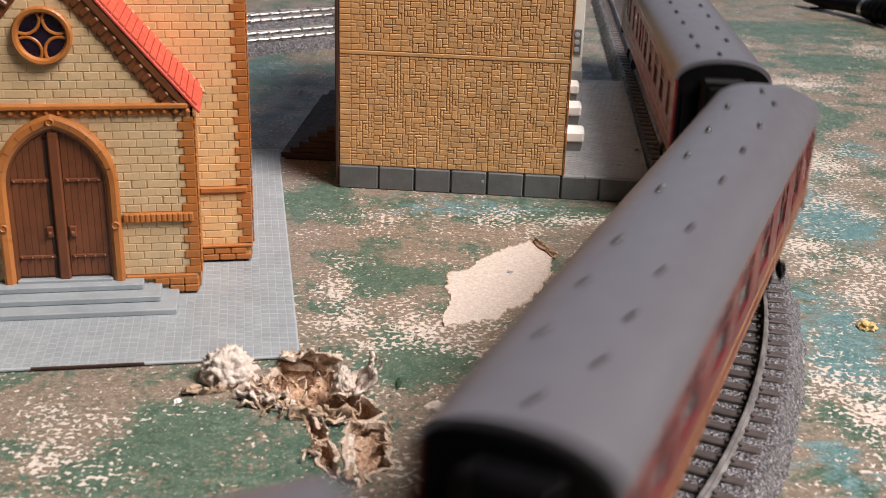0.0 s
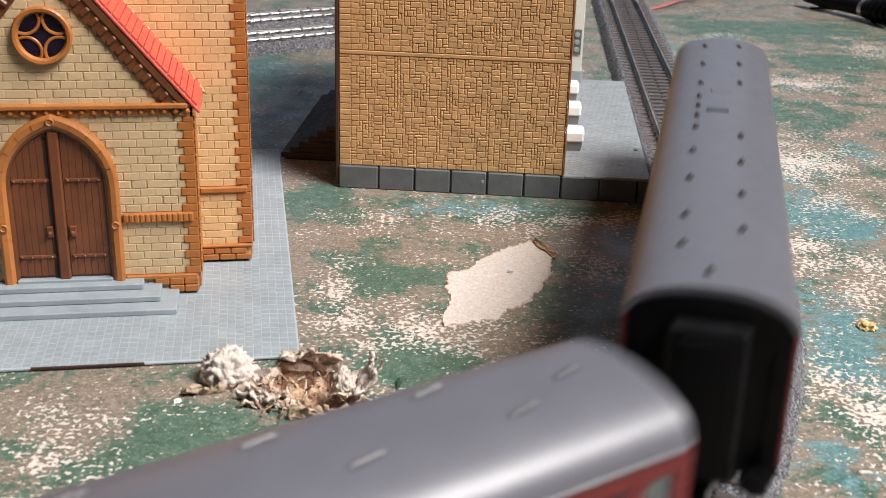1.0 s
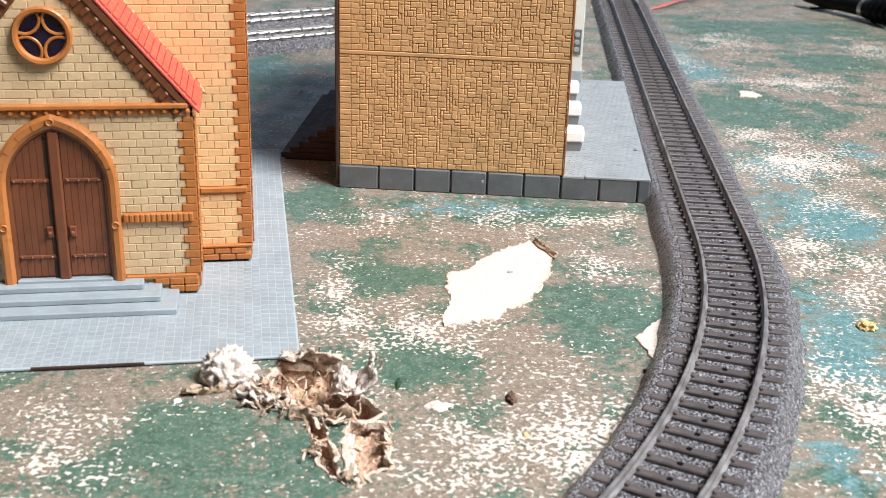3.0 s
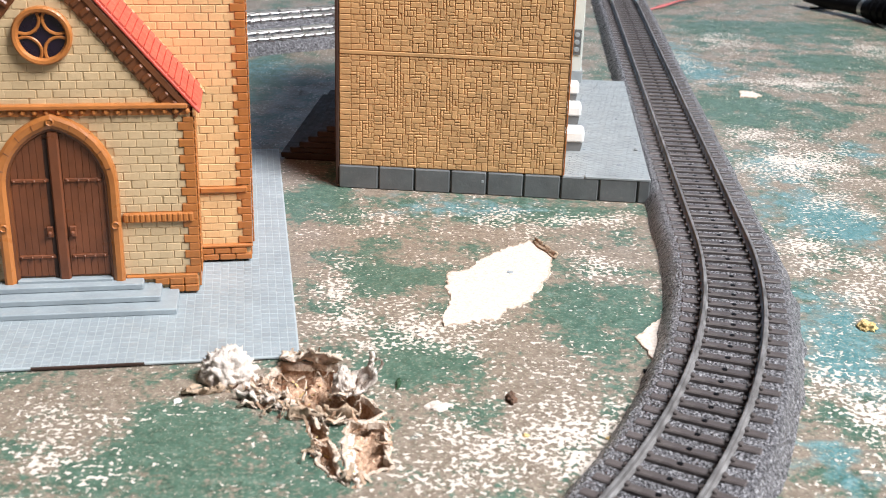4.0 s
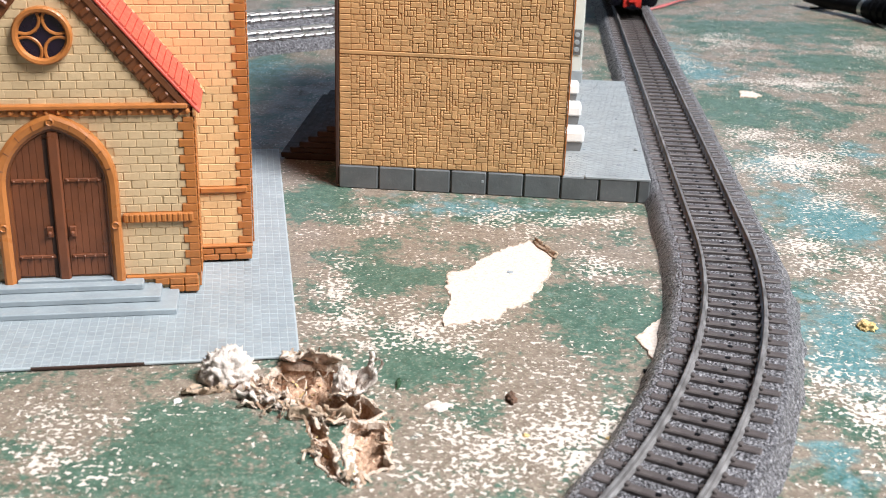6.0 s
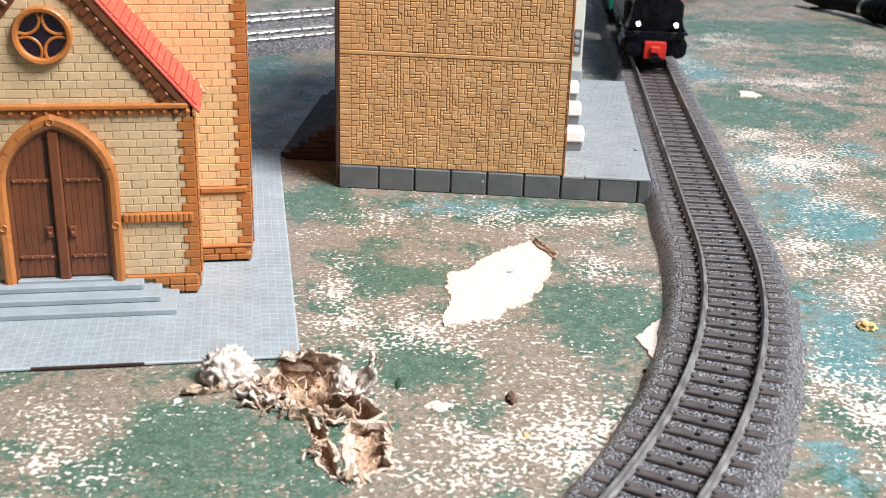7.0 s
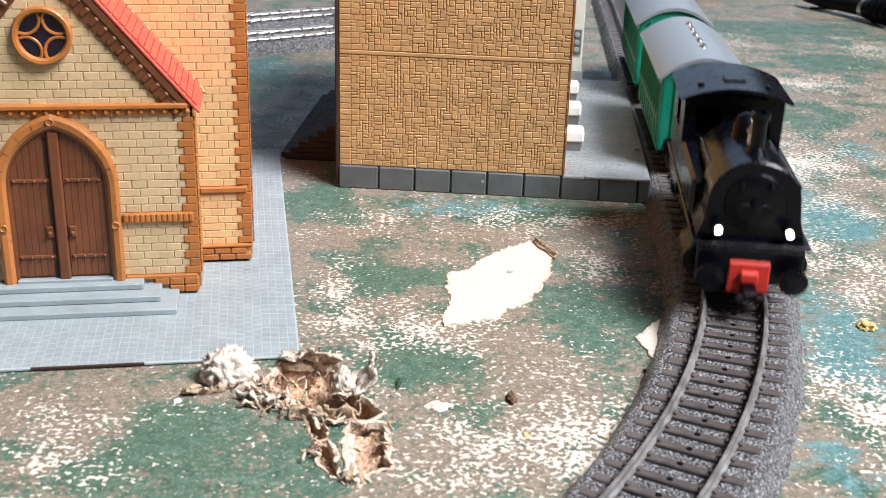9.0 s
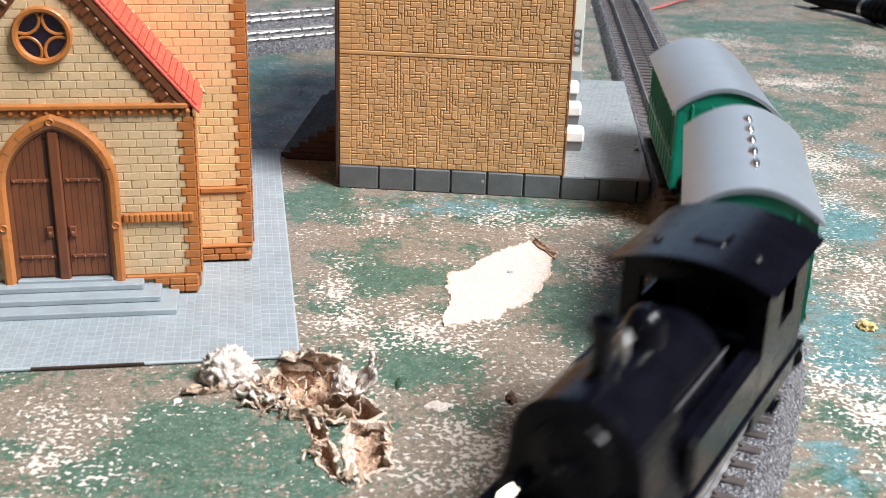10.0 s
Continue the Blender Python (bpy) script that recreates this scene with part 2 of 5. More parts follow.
def lathe(bm, profile, seg=24, m=None):
    """A turned shape from (radius, z) points."""
    m = m or Matrix()
    rings = []
    for r, z in profile:
        rings.append([bm.verts.new(m @ Vector((r * math.cos(2 * math.pi * i / seg), r * math.sin(2 * math.pi * i / seg), z))) for i in range(seg)])
    for r0, r1 in zip(rings, rings[1:]):
        for i in range(seg):
            bm.faces.new([r0[i], r0[(i + 1) % seg], r1[(i + 1) % seg], r1[i]])
    bm.faces.new(rings[0])
    bm.faces.new(rings[-1])


def sweep(bm, stations, profile, closed=True, caps=True):
    """A profile of (side, up) drawn along stations of (x, y, z, nx, ny)."""
    rings = [[bm.verts.new((x + nx * a, y + ny * a, z + b)) for a, b in profile] for x, y, z, nx, ny in stations]
    n = len(profile)
    for r0, r1 in zip(rings, rings[1:]):
        for i in range(n if closed else n - 1):
            bm.faces.new([r0[i], r0[(i + 1) % n], r1[(i + 1) % n], r1[i]])
    if caps and closed:
        bm.faces.new(rings[0])
        bm.faces.new(rings[-1])


def tube(bm, pts, r, seg=10):
    """A round tube through points."""
    rings = []
    for i, p in enumerate(pts):
        p = Vector(p)
        d = (Vector(pts[min(i + 1, len(pts) - 1)]) - Vector(pts[max(i - 1, 0)])).normalized()
        a = d.cross(Vector((0, 0, 1)))
        a = a.normalized() if a.length > 1e-4 else Vector((1, 0, 0))
        b = d.cross(a).normalized()
        rr = r[i] if isinstance(r, (list, tuple)) else r
        rings.append([bm.verts.new(p + rr * (a * math.cos(2 * math.pi * k / seg) + b * math.sin(2 * math.pi * k / seg))) for k in range(seg)])
    for r0, r1 in zip(rings, rings[1:]):
        for k in range(seg):
            bm.faces.new([r0[k], r0[(k + 1) % seg], r1[(k + 1) % seg], r1[k]])
    bm.faces.new(rings[0])
    bm.faces.new(rings[-1])


# ---------- the line of the track ----------
BEND, RAD, Y_T = 0.062, 0.352, 0.363
RAIL_Z = 0.009
T0 = Vector((0.0997 + BEND * (Y_T - 0.471), Y_T))
HEAD = Vector((-math.sin(math.atan(BEND)), -math.cos(math.atan(BEND))))
SIDE = Vector((HEAD.y, -HEAD.x))


def on_track(s):
    """Place and heading on the track, s metres past the start of its curve."""
    if s < 0:
        return T0 + HEAD * s, HEAD.copy()
    if s > math.pi * RAD:
        return T0 + SIDE * (2 * RAD) - HEAD * (s - math.pi * RAD), -HEAD
    a = s / RAD
    return T0 + HEAD * (RAD * math.sin(a)) + SIDE * (RAD * (1 - math.cos(a))), HEAD * math.cos(a) + SIDE * math.sin(a)


def rail_pose(s_front, s_back):
    """Pose of a vehicle that rests on the track at two points; +y is forward."""
    p, _ = on_track(s_front)
    q, _ = on_track(s_back)
    d = (p - q).normalized()
    c = (p + q) / 2
    return pose(c.x, c.y, RAIL_Z, 0, 0, math.degrees(math.atan2(-d.x, d.y)))




# ---------- room ----------
def room():
    x0, x1, y0, y1, z0, z1 = -2.0, 1.12, -1.45, 3.0, -0.75, 2.20
    fl = boxed("floor", M["floorwood"], None, x0, x1, y0, y1, z0 - 0.1, z0)
    tagged(fl, "brown wooden floor under the layout table", "floor", kind="structure")
    ce = boxed("ceiling", M["wall"], None, x0, x1, y0, y1, z1, z1 + 0.1)
    tagged(ce, "dark grey painted ceiling of the room", "ceiling", kind="structure")
    for nm, bx in (("wall_south", (x0, x1, y0 - 0.1, y0, z0, z1)), ("wall_west", (x0 - 0.1, x0, y0 - 0.1, y1 + 0.1, z0, z1))):
        tagged(boxed(nm, M["wall"], None, *bx), "dark grey painted plaster wall", "wall", kind="structure")
    # walls with a window opening each
    bm = bmesh.new()
    for b in ((y0 - 0.1, y1 + 0.1, z0, 1.10), (y0 - 0.1, y1 + 0.1, 2.00, z1), (y0 - 0.1, -0.72, 1.10, 2.00), (0.36, y1 + 0.1, 1.10, 2.00)):
        box(bm, x1, x1 + 0.1, *b)
    tagged(part("wall_east", bm, M["wall"]), "dark grey painted wall with a wide window opening", "wall", kind="structure")
    bm = bmesh.new()
    for b in ((x0, x1, z0, 0.38), (x0, x1, 1.55, z1), (x0, -1.11, 0.38, 1.55), (1.11, x1, 0.38, 1.55)):
        box(bm, b[0], b[1], y1, y1 + 0.1, b[2], b[3])
    tagged(part("wall_north", bm, M["wall"]), "dark grey painted wall with a window opening", "wall", kind="structure")


room()

# ---------- the board ----------
GREEN = ((-0.016, 0.34, 0.014, 0.018), (-0.058, 0.232, 0.028, 0.021), (-0.008, 0.279, 0.015, 0.014), (-0.047, 0.405, 0.014, 0.016),
         (0.046, 0.314, 0.02, 0.02), (0.042, 0.401, 0.025, 0.012), (-0.1, 0.596, 0.017, 0.04), (0.152, 0.56, 0.032, 0.03),
         (0.226, 0.68, 0.028, 0.022), (0.23, 0.77, 0.055, 0.025), (0.014, 0.223, 0.007, 0.007), (0.167, 0.77, 0.014, 0.03))
# teal paint; on the right it also holds the sky's sheen as colour
TEAL = ((0.118, 0.314, 0.014, 0.032), (0.135, 0.413, 0.02, 0.027), (0.094, 0.236, 0.009, 0.014), (0.131, 0.69, 0.018, 0.05),
        (0.138, 0.47, 0.018, 0.022), (0.008, 0.404, 0.03, 0.012), (-0.1, 0.62, 0.018, 0.03), (0.148, 0.398, 0.013, 0.019),
        (0.112, 0.286, 0.01, 0.018), (0.109, 0.62, 0.008, 0.027), (0.182, 0.493, 0.01, 0.018), (0.144, 0.638, 0.016, 0.021))
BROWN = ((-0.098, 0.243, 0.022, 0.012), (0.0065, 0.380, 0.022, 0.008), (0.018, 0.296, 0.011, 0.018), (0.006, 0.231, 0.016, 0.013),
         (0.066, 0.400, 0.012, 0.010), (0.048, 0.366, 0.012, 0.012), (-0.045, 0.372, 0.012, 0.012), (0.033, 0.262, 0.012, 0.014))
FLAKE = ((-0.031, 0.324, 0.008, 0.018), (-0.028, 0.393, 0.012, 0.006), (0.052, 0.398, 0.018, 0.007),
         (0.052, 0.352, 0.010, 0.012), (0.019, 0.239, 0.026, 0.02), (-0.087, 0.23, 0.015, 0.016), (0.020, 0.394, 0.020, 0.010),
         (0.157, 0.48, 0.023, 0.023), (0.107, 0.274, 0.012, 0.014), (0.188, 0.62, 0.032, 0.017), (0.124, 0.374, 0.015, 0.02),
         (0.045, 0.242, 0.012, 0.02), (-0.009, 0.297, 0.024, 0.016), (0.173, 0.731, 0.017, 0.026), (0.14, 0.515, 0.013, 0.012),
         (0.142, 0.465, 0.015, 0.015), (0.26, 0.713, 0.015, 0.025), (0.133, 0.665, 0.01, 0.021), (0.13, 0.332, 0.007, 0.009), (0.113, 0.258, 0.012, 0.012), (0.145, 0.352, 0.012, 0.012), (0.155, 0.420, 0.014, 0.014), (0.122, 0.226, 0.012, 0.012))


def inside(px, py, poly):
    hit = False
    for (ax, ay), (bx, by) in zip(poly, poly[1:] + poly[:1]):
        if (ay > py) != (by > py) and px < (bx - ax) * (py - ay) / (by - ay) + ax:
            hit = not hit
    return hit


PIT_A = [(-0.047, 0.264), (-0.0425, 0.2785), (-0.0270, 0.2775), (-0.0245, 0.268), (-0.016, 0.256), (-0.013, 0.252), (-0.0175, 0.247), (-0.026, 0.251), (-0.032, 0.253), (-0.039, 0.258)]
PIT_B = [(-0.0215, 0.2495), (-0.0125, 0.2485), (-0.0105, 0.228), (-0.0185, 0.2205), (-0.0225, 0.236)]
PIT_C = [(-0.033, 0.250), (-0.028, 0.248), (-0.021, 0.224), (-0.0195, 0.2195), (-0.026, 0.2265), (-0.0285, 0.234)]


def board():
    def lines(lo, hi, fine):
        out, v = [], lo
        while v < hi:
            out.append(v)
            d = 0.05
            for a, b, st in fine:
                if a - 0.0005 <= v < b:
                    d = min(d, st)
            for a, b, st in fine:
                if v < a < v + d:
                    d = a - v
            v += d
        return np.array(out + [hi])
    xs = lines(-0.85, 0.8, ((-0.2, 0.35, 0.006), (-0.066, -0.004, 0.0006)))
    ys = lines(-0.3, 2.35, ((0.15, 0.95, 0.008), (0.215, 0.291, 0.0006)))
    nx, ny = len(xs), len(ys)
    X, Y = np.meshgrid(xs, ys)
    Z = np.zeros_like(X)
    pit = np.zeros_like(X)
    for i, j in np.argwhere((X > -0.06) & (X < -0.005) & (Y > 0.214) & (Y < 0.292)):
        x, y = X[i, j], Y[i, j]
        wx = x + 0.0020 * noise.noise((x * 260, y * 260, 1))
        wy = y + 0.0020 * noise.noise((x * 260, y * 260, 7))
        d = 0.0
        if inside(wx, wy, PIT_A):
            d = 0.0075
        elif inside(wx, wy, PIT_B):
            d = 0.0034
        elif inside(wx, wy, PIT_C):
            d = 0.0058
        if d:
            pit[i, j] = 1
            Z[i, j] = -d * (0.8 + 0.5 * noise.noise((x * 260, y * 260, 3))) + 0.0009 * noise.noise((x * 900, y * 900, 5))
    verts = np.stack([X.ravel(), Y.ravel(), Z.ravel()], 1)
    idx = np.arange(nx * ny).reshape(ny, nx)
    quads = np.stack([idx[:-1, :-1].ravel(), idx[:-1, 1:].ravel(), idx[1:, 1:].ravel(), idx[1:, :-1].ravel()], 1)
    me = bpy.data.meshes.new("board")
    me.from_pydata(verts.tolist(), [], quads.tolist())
    me.materials.append(M["board"])
    me.materials.append(M["chip"])
    pf = pit.ravel()[quads].max(1) > 0
    me.polygons.foreach_set("material_index", pf.astype(np.int32))

    def field(blobs, base, gain):
        v = np.full(X.size, base)
        x, y = X.ravel(), Y.ravel()
        for bx, by, rx, ry in blobs:
            v += gain * np.exp(-(((x - bx) / rx) ** 2 + ((y - by) / ry) ** 2) * 0.8)
        return v
    for nm, vals in (("green", field(GREEN, 0.44, 0.32) - field(BROWN, 0.0, 0.19)), ("teal", field(TEAL, 0.19, 0.53)), ("flake", field(FLAKE, 0.415, 0.29))):
        a = me.attributes.new(nm, "FLOAT", "POINT")
        a.data.foreach_set("value", vals.astype(np.float32))
    gr = tagged(new("ground", me), "worn green and brown painted board with flaked cream patches", "board", kind="structure")
    # the board's edge and legs below
    bm = bmesh.new()
    box(bm, -0.85, 0.8, -0.3, 2.35, -0.035, -0.014)
    for x in (-0.8, 0.72):
        for y in (-0.25, 2.27):
            box(bm, x, x + 0.05, y, y + 0.05, -0.75, -0.03)
    tagged(part("table", bm, M["floorwood"]), "wooden table frame that carries the layout board", "table")
    return gr


board()


# ---------- torn patches and flaps ----------
def flat_patch(name, pts, mat, label, h=0.0003, cat="paper scrap", wob=0.0009, steps=6):
    """A thin torn layer with a ragged outline."""
    out = []
    for (ax, ay), (bx, by) in zip(pts, pts[1:] + pts[:1]):
        for k in range(steps):
            t = k / steps
            x, y = ax + (bx - ax) * t, ay + (by - ay) * t
            out.append((x + wob * noise.noise((x * 420, y * 420, 2)), y + wob * 1.6 * noise.noise((x * 420, y * 420, 9))))
    bm = bmesh.new()
    top = [bm.verts.new((x, y, h)) for x, y in out]
    bot = [bm.verts.new((x, y, 0.0001)) for x, y in out]
    bm.faces.new(top)
    n = len(out)
    for i in range(n):
        bm.faces.new([top[i], bot[i], bot[(i + 1) % n], top[(i + 1) % n]])
    ob = tagged(part(name, bm, mat), label, cat)
    # torn fibres along the edge
    cx, cy = sum(p[0] for p in out) / n, sum(p[1] for p in out) / n
    bm = bmesh.new()
    rings = []
    for x, y in out:
        d = Vector((x - cx, y - cy)).normalized()
        e = 0.0002 + 0.0011 * abs(noise.noise((x * 700, y * 700, 5)))
        rings.append([bm.verts.new((x - d.x * 0.0003, y - d.y * 0.0003, h + 0.0001)), bm.verts.new((x + d.x * e * 0.5, y + d.y * e * 0.5, h * 0.9 + 0.0002)), bm.verts.new((x + d.x * e, y + d.y * e, 0.0001))])
    for a, b in zip(rings, rings[1:] + rings[:1]):
        for i in range(2):
            bm.faces.new([a[i], a[i + 1], b[i + 1], b[i]])
    part("frayed_edge", bm, M["fray"], ob, "frayed brownish torn edge")
    return ob


def flap(name, origin, yaw, w, l, curl, mat, label, lift=0.0, rough=0.0012, seed=0):
    """A torn, curled scrap of card standing up from the board."""
    bm = bmesh.new()
    nu, nv = 12, 12
    grid = []
    for j in range(nv + 1):
        row = []
        for i in range(nu + 1):
            u, v = i / nu - 0.5, j / nv
            a = curl * v
            r = l / max(0.2, curl)
            y, z = r * math.sin(a), r * (1 - math.cos(a))
            taper = 1 - 0.35 * v * abs(noise.noise((u * 5, seed, 4)) + 0.4)
            q = Vector((u * w * taper, y, z + lift))
            q += rough * noise.noise_vector((u * 5 + seed, v * 4, seed * 1.7)) + 0.4 * rough * noise.noise_vector((u * 16 + seed, v * 14, seed))
            row.append(bm.verts.new(q))
        grid.append(row)
    for j in range(nv):
        for i in range(nu):
            if j > nv * (0.72 + 0.35 * noise.noise((i * 0.9, seed, 2))):
                continue
            bm.faces.new([grid[j][i], grid[j][i + 1], grid[j + 1][i + 1], grid[j + 1][i]])
    for v in [v for v in bm.verts if not v.link_faces]:
        bm.verts.remove(v)
    ob = part(name, bm, mat, smooth=True, m=pose(*origin, 0, 0, yaw))
    so = ob.modifiers.new("thick", "SOLIDIFY")
    so.thickness = 0.0007
    return tagged(ob, label, "card scrap")


flat_patch("torn_paper_patch", [(0.0006, 0.3032), (0.0014, 0.3160), (0.0032, 0.3215), (0.0016, 0.3305), (0.0022, 0.3425), (0.0088, 0.3460), (0.0125, 0.3545), (0.0228, 0.3670), (0.0285, 0.3715), (0.0318, 0.3722), (0.0368, 0.3602), (0.0342, 0.3430), (0.0310, 0.3335), (0.0252, 0.3200), (0.0204, 0.3165), (0.0155, 0.3080), (0.0098, 0.3075)],
           M["paper"], "cream torn paper patch where the painted skin is missing", wob=0.0015, steps=12)
flat_patch("torn_paper_patch", [(0.0655, 0.3130), (0.0605, 0.3060), (0.0560, 0.2990), (0.0575, 0.2930), (0.0600, 0.2830), (0.0680, 0.2820), (0.0690, 0.3130)], M["paper"], "cream bare patch at the edge of the track foam", 0.0004)
flat_patch("paint_chip_patch", [(0.1515, 0.586), (0.153, 0.597), (0.160, 0.598), (0.1625, 0.589), (0.158, 0.584)], M["paper"], "cream bare spot in the painted board", 0.0004, steps=5, wob=0.0022)
flap("torn_card_flap", (-0.0345, 0.2800, 0.0), 182, 0.016, 0.0095, 1.25, M["fray"], "brown curled flap of torn card over the hole", seed=5, lift=0.001, rough=0.002)
flap("torn_card_flap", (-0.0225, 0.2660, 0.0), -75, 0.012, 0.012, 1.9, M["paper"], "pale upright flap of torn card beside the hole", seed=8, rough=0.002)
flap("torn_card_flap", (-0.0188, 0.2345, -0.0030), 100, 0.025, 0.0056, 0.9, M["whitecard"], "long white strip of torn card along the hole", seed=14, rough=0.0009)
flap("torn_card_flap", (-0.0285, 0.2525, -0.001), 185, 0.016, 0.009, 2.0, M["card"], "dark brown torn flap at the hole", seed=21, rough=0.002)
flap("torn_card_flap", (-0.0430, 0.2600, 0.0), 150, 0.014, 0.009, 1.2, M["paper"], "pale torn flap at the rim of the hole", seed=25, rough=0.002)


def lump(name, at, size, mat, label, cat, seed=0):
    bm = bmesh.new()
    bmesh.ops.create_icosphere(bm, subdivisions=3, radius=1)
    for v in bm.verts:
        k = 1 + 0.55 * noise.noise(v.co * 1.7 + Vector((seed, 0, 0))) + 0.25 * noise.noise(v.co * 4 + Vector((seed, 3, 0)))
        v.co = Vector((v.co.x * size[0], v.co.y * size[1], max(-0.3, v.co.z) * size[2])) * k
    lo = min(v.co.z for v in bm.verts)
    return tagged(part(name, bm, mat, m=pose(at[0], at[1], -lo)), label, cat)


def crumple(name, at, size, mat, label, seed):
    """A crumpled ball of torn card with sharp folds."""
    bm = bmesh.new()
    bmesh.ops.create_icosphere(bm, subdivisions=5, radius=1)
    for v in bm.verts:
        q = v.co * 1.5 + Vector((seed, 0, 0))
        k = 0.72 + 0.30 * abs(noise.noise(q)) + 0.34 * abs(noise.noise(q * 2.3)) + 0.26 * abs(noise.noise(q * 5.1)) + 0.16 * abs(noise.noise(q * 11.0))
        v.co = Vector((v.co.x * size[0], v.co.y * size[1], max(-0.15, v.co.z) * size[2])) * k
    lo = min(v.co.z for v in bm.verts)
    return tagged(part(name, bm, mat, smooth=True, m=pose(at[0], at[1], -lo - 0.0004)), label, "card scrap")


crumple("crumpled_card", (-0.0545, 0.2675), (0.0074, 0.0056, 0.0080), M["paper"], "cream crumpled lump of torn card beside the hole", 11)
crumple("crumpled_card", (-0.0245, 0.2635), (0.0030, 0.0030, 0.0060), M["paper"], "white fluffy torn card lump beside the hole", 4)
flap("torn_card_flap", (-0.0600, 0.2630, 0.0), 196, 0.012, 0.0062, 1.2, M["card"], "brown lifted skin of the board beside the hole", seed=41, rough=0.0016)
flap("torn_card_flap", (-0.0455, 0.2600, 0.0), 205, 0.013, 0.0080, 1.1, M["fray"], "pale brown torn layer at the rim of the hole", seed=47, rough=0.0018)
HOLE = thing("torn_hole", "ragged hole torn through the painted skin of the board", "hole")


def torn_rim(outline, label, seed):
    """The frayed pale edge of the painted skin round a hole."""
    bm = bmesh.new()
    cx, cy = sum(p[0] for p in outline) / len(outline), sum(p[1] for p in outline) / len(outline)
    pts = []
    for (ax, ay), (bx, by) in zip(outline, outline[1:] + outline[:1]):
        n = max(2, round(math.hypot(bx - ax, by - ay) / 0.0007))
        pts += [(ax + (bx - ax) * k / n, ay + (by - ay) * k / n) for k in range(n)]
    rings = []
    for k, (x, y) in enumerate(pts):
        x, y = x - 0.0020 * noise.noise((x * 260, y * 260, 1)), y - 0.0020 * noise.noise((x * 260, y * 260, 7))
        d = Vector((x - cx, y - cy)).normalized()
        w = 0.0002 + 0.0008 * abs(noise.noise((x * 500, y * 500, seed)))
        hgt = 0.0001 + 0.0009 * max(0.0, noise.noise((x * 190, y * 190, seed + 4))) + 0.0008 * abs(noise.noise((x * 900, y * 900, seed)))
        j = 0.0006 * noise.noise((x * 800, y * 800, seed + 2))
        row = []
        for o, z in ((w + j, 0.0001), (w * 0.45 + j, hgt * 0.8), (-0.0002 + j, hgt), (-0.0009 + j, hgt * 0.4), (-0.0011 + j * 0.5, -0.0016)):
            row.append(bm.verts.new((x + d.x * o, y + d.y * o, z)))
        rings.append(row)
    n = len(rings)
    for k in range(n):
        a, b = rings[k], rings[(k + 1) % n]
        for i in range(4):
            bm.faces.new([a[i], a[i + 1], b[i + 1], b[i]])
    return tagged(part("torn_rim", bm, M["fray"], HOLE), label)


flap("curled_card_edge", (0.0338, 0.3642, 0.0002), -66, 0.0155, 0.0034, 2.3, M["card"], "brown curled edge of the torn paper patch", rough=0.0005, seed=33)
torn_rim(PIT_A, "frayed pale torn edge round the deep hole", 1)
torn_rim(PIT_B, "frayed pale torn edge round the shallow hole", 2)
torn_rim(PIT_C, "frayed pale torn edge along the narrow gash", 3)


def hole_debris():
    """Loose wood chips in the hole and fibres hanging over it."""
    rng = random.Random(31)
    for outline, depth, count in ((PIT_A, 0.0066, 70), (PIT_B, 0.0030, 30), (PIT_C, 0.0050, 14)):
        xs, ys = [p[0] for p in outline], [p[1] for p in outline]
        made = 0
        while made < count:
            x, y = rng.uniform(min(xs), max(xs)), rng.uniform(min(ys), max(ys))
            if not inside(x, y, outline):
                continue
            l, w, h = rng.uniform(0.0008, 0.0026), rng.uniform(0.0003, 0.0008), rng.uniform(0.00015, 0.0004)
            bm = bmesh.new()
            box(bm, -l / 2, l / 2, -w / 2, w / 2, -h / 2, h / 2, 0.0001)
            part("wood_chip", bm, rng.choice((M["chip"], M["chip"], M["crumb"], M["fray"])), HOLE,
                 m=pose(x, y, -depth * rng.uniform(0.55, 0.95), rng.uniform(-35, 35), rng.uniform(-35, 35), rng.uniform(0, 180)))
            made += 1
    for k in range(9):
        x, y, a, l = 0.0, 0.0, 0.0, 0.0
        while not (inside(x, y, PIT_A) and inside(x + l * math.cos(a + 0.8), y + l * math.sin(a + 0.8), PIT_A)):
            x, y = rng.uniform(-0.047, -0.012), rng.uniform(0.244, 0.286)
            a, l = rng.uniform(0, 6.28), rng.uniform(0.002, 0.008)
        pts = []
        for i in range(7):
            t = i / 6
            pts.append((x + l * t * math.cos(a + 1.2 * t), y + l * t * math.sin(a + 1.2 * t), 0.0008 + 0.0030 * math.sin(3.0 * t) * rng.uniform(0.6, 1.1) - 0.0015 * t))
        bm = bmesh.new()
        rings = []
        for p in pts:
            rings.append([bm.verts.new(Vector(p) + 0.00017 * Vector((math.cos(q), 0.3 * math.sin(q), math.sin(q)))) for q in (0, 2.1, 4.2)])
        for r0, r1 in zip(rings, rings[1:]):
            for i in range(3):
                bm.faces.new([r0[i], r0[(i + 1) % 3], r1[(i + 1) % 3], r1[i]])
        part("fibre", bm, M["fray"], HOLE)


hole_debris()


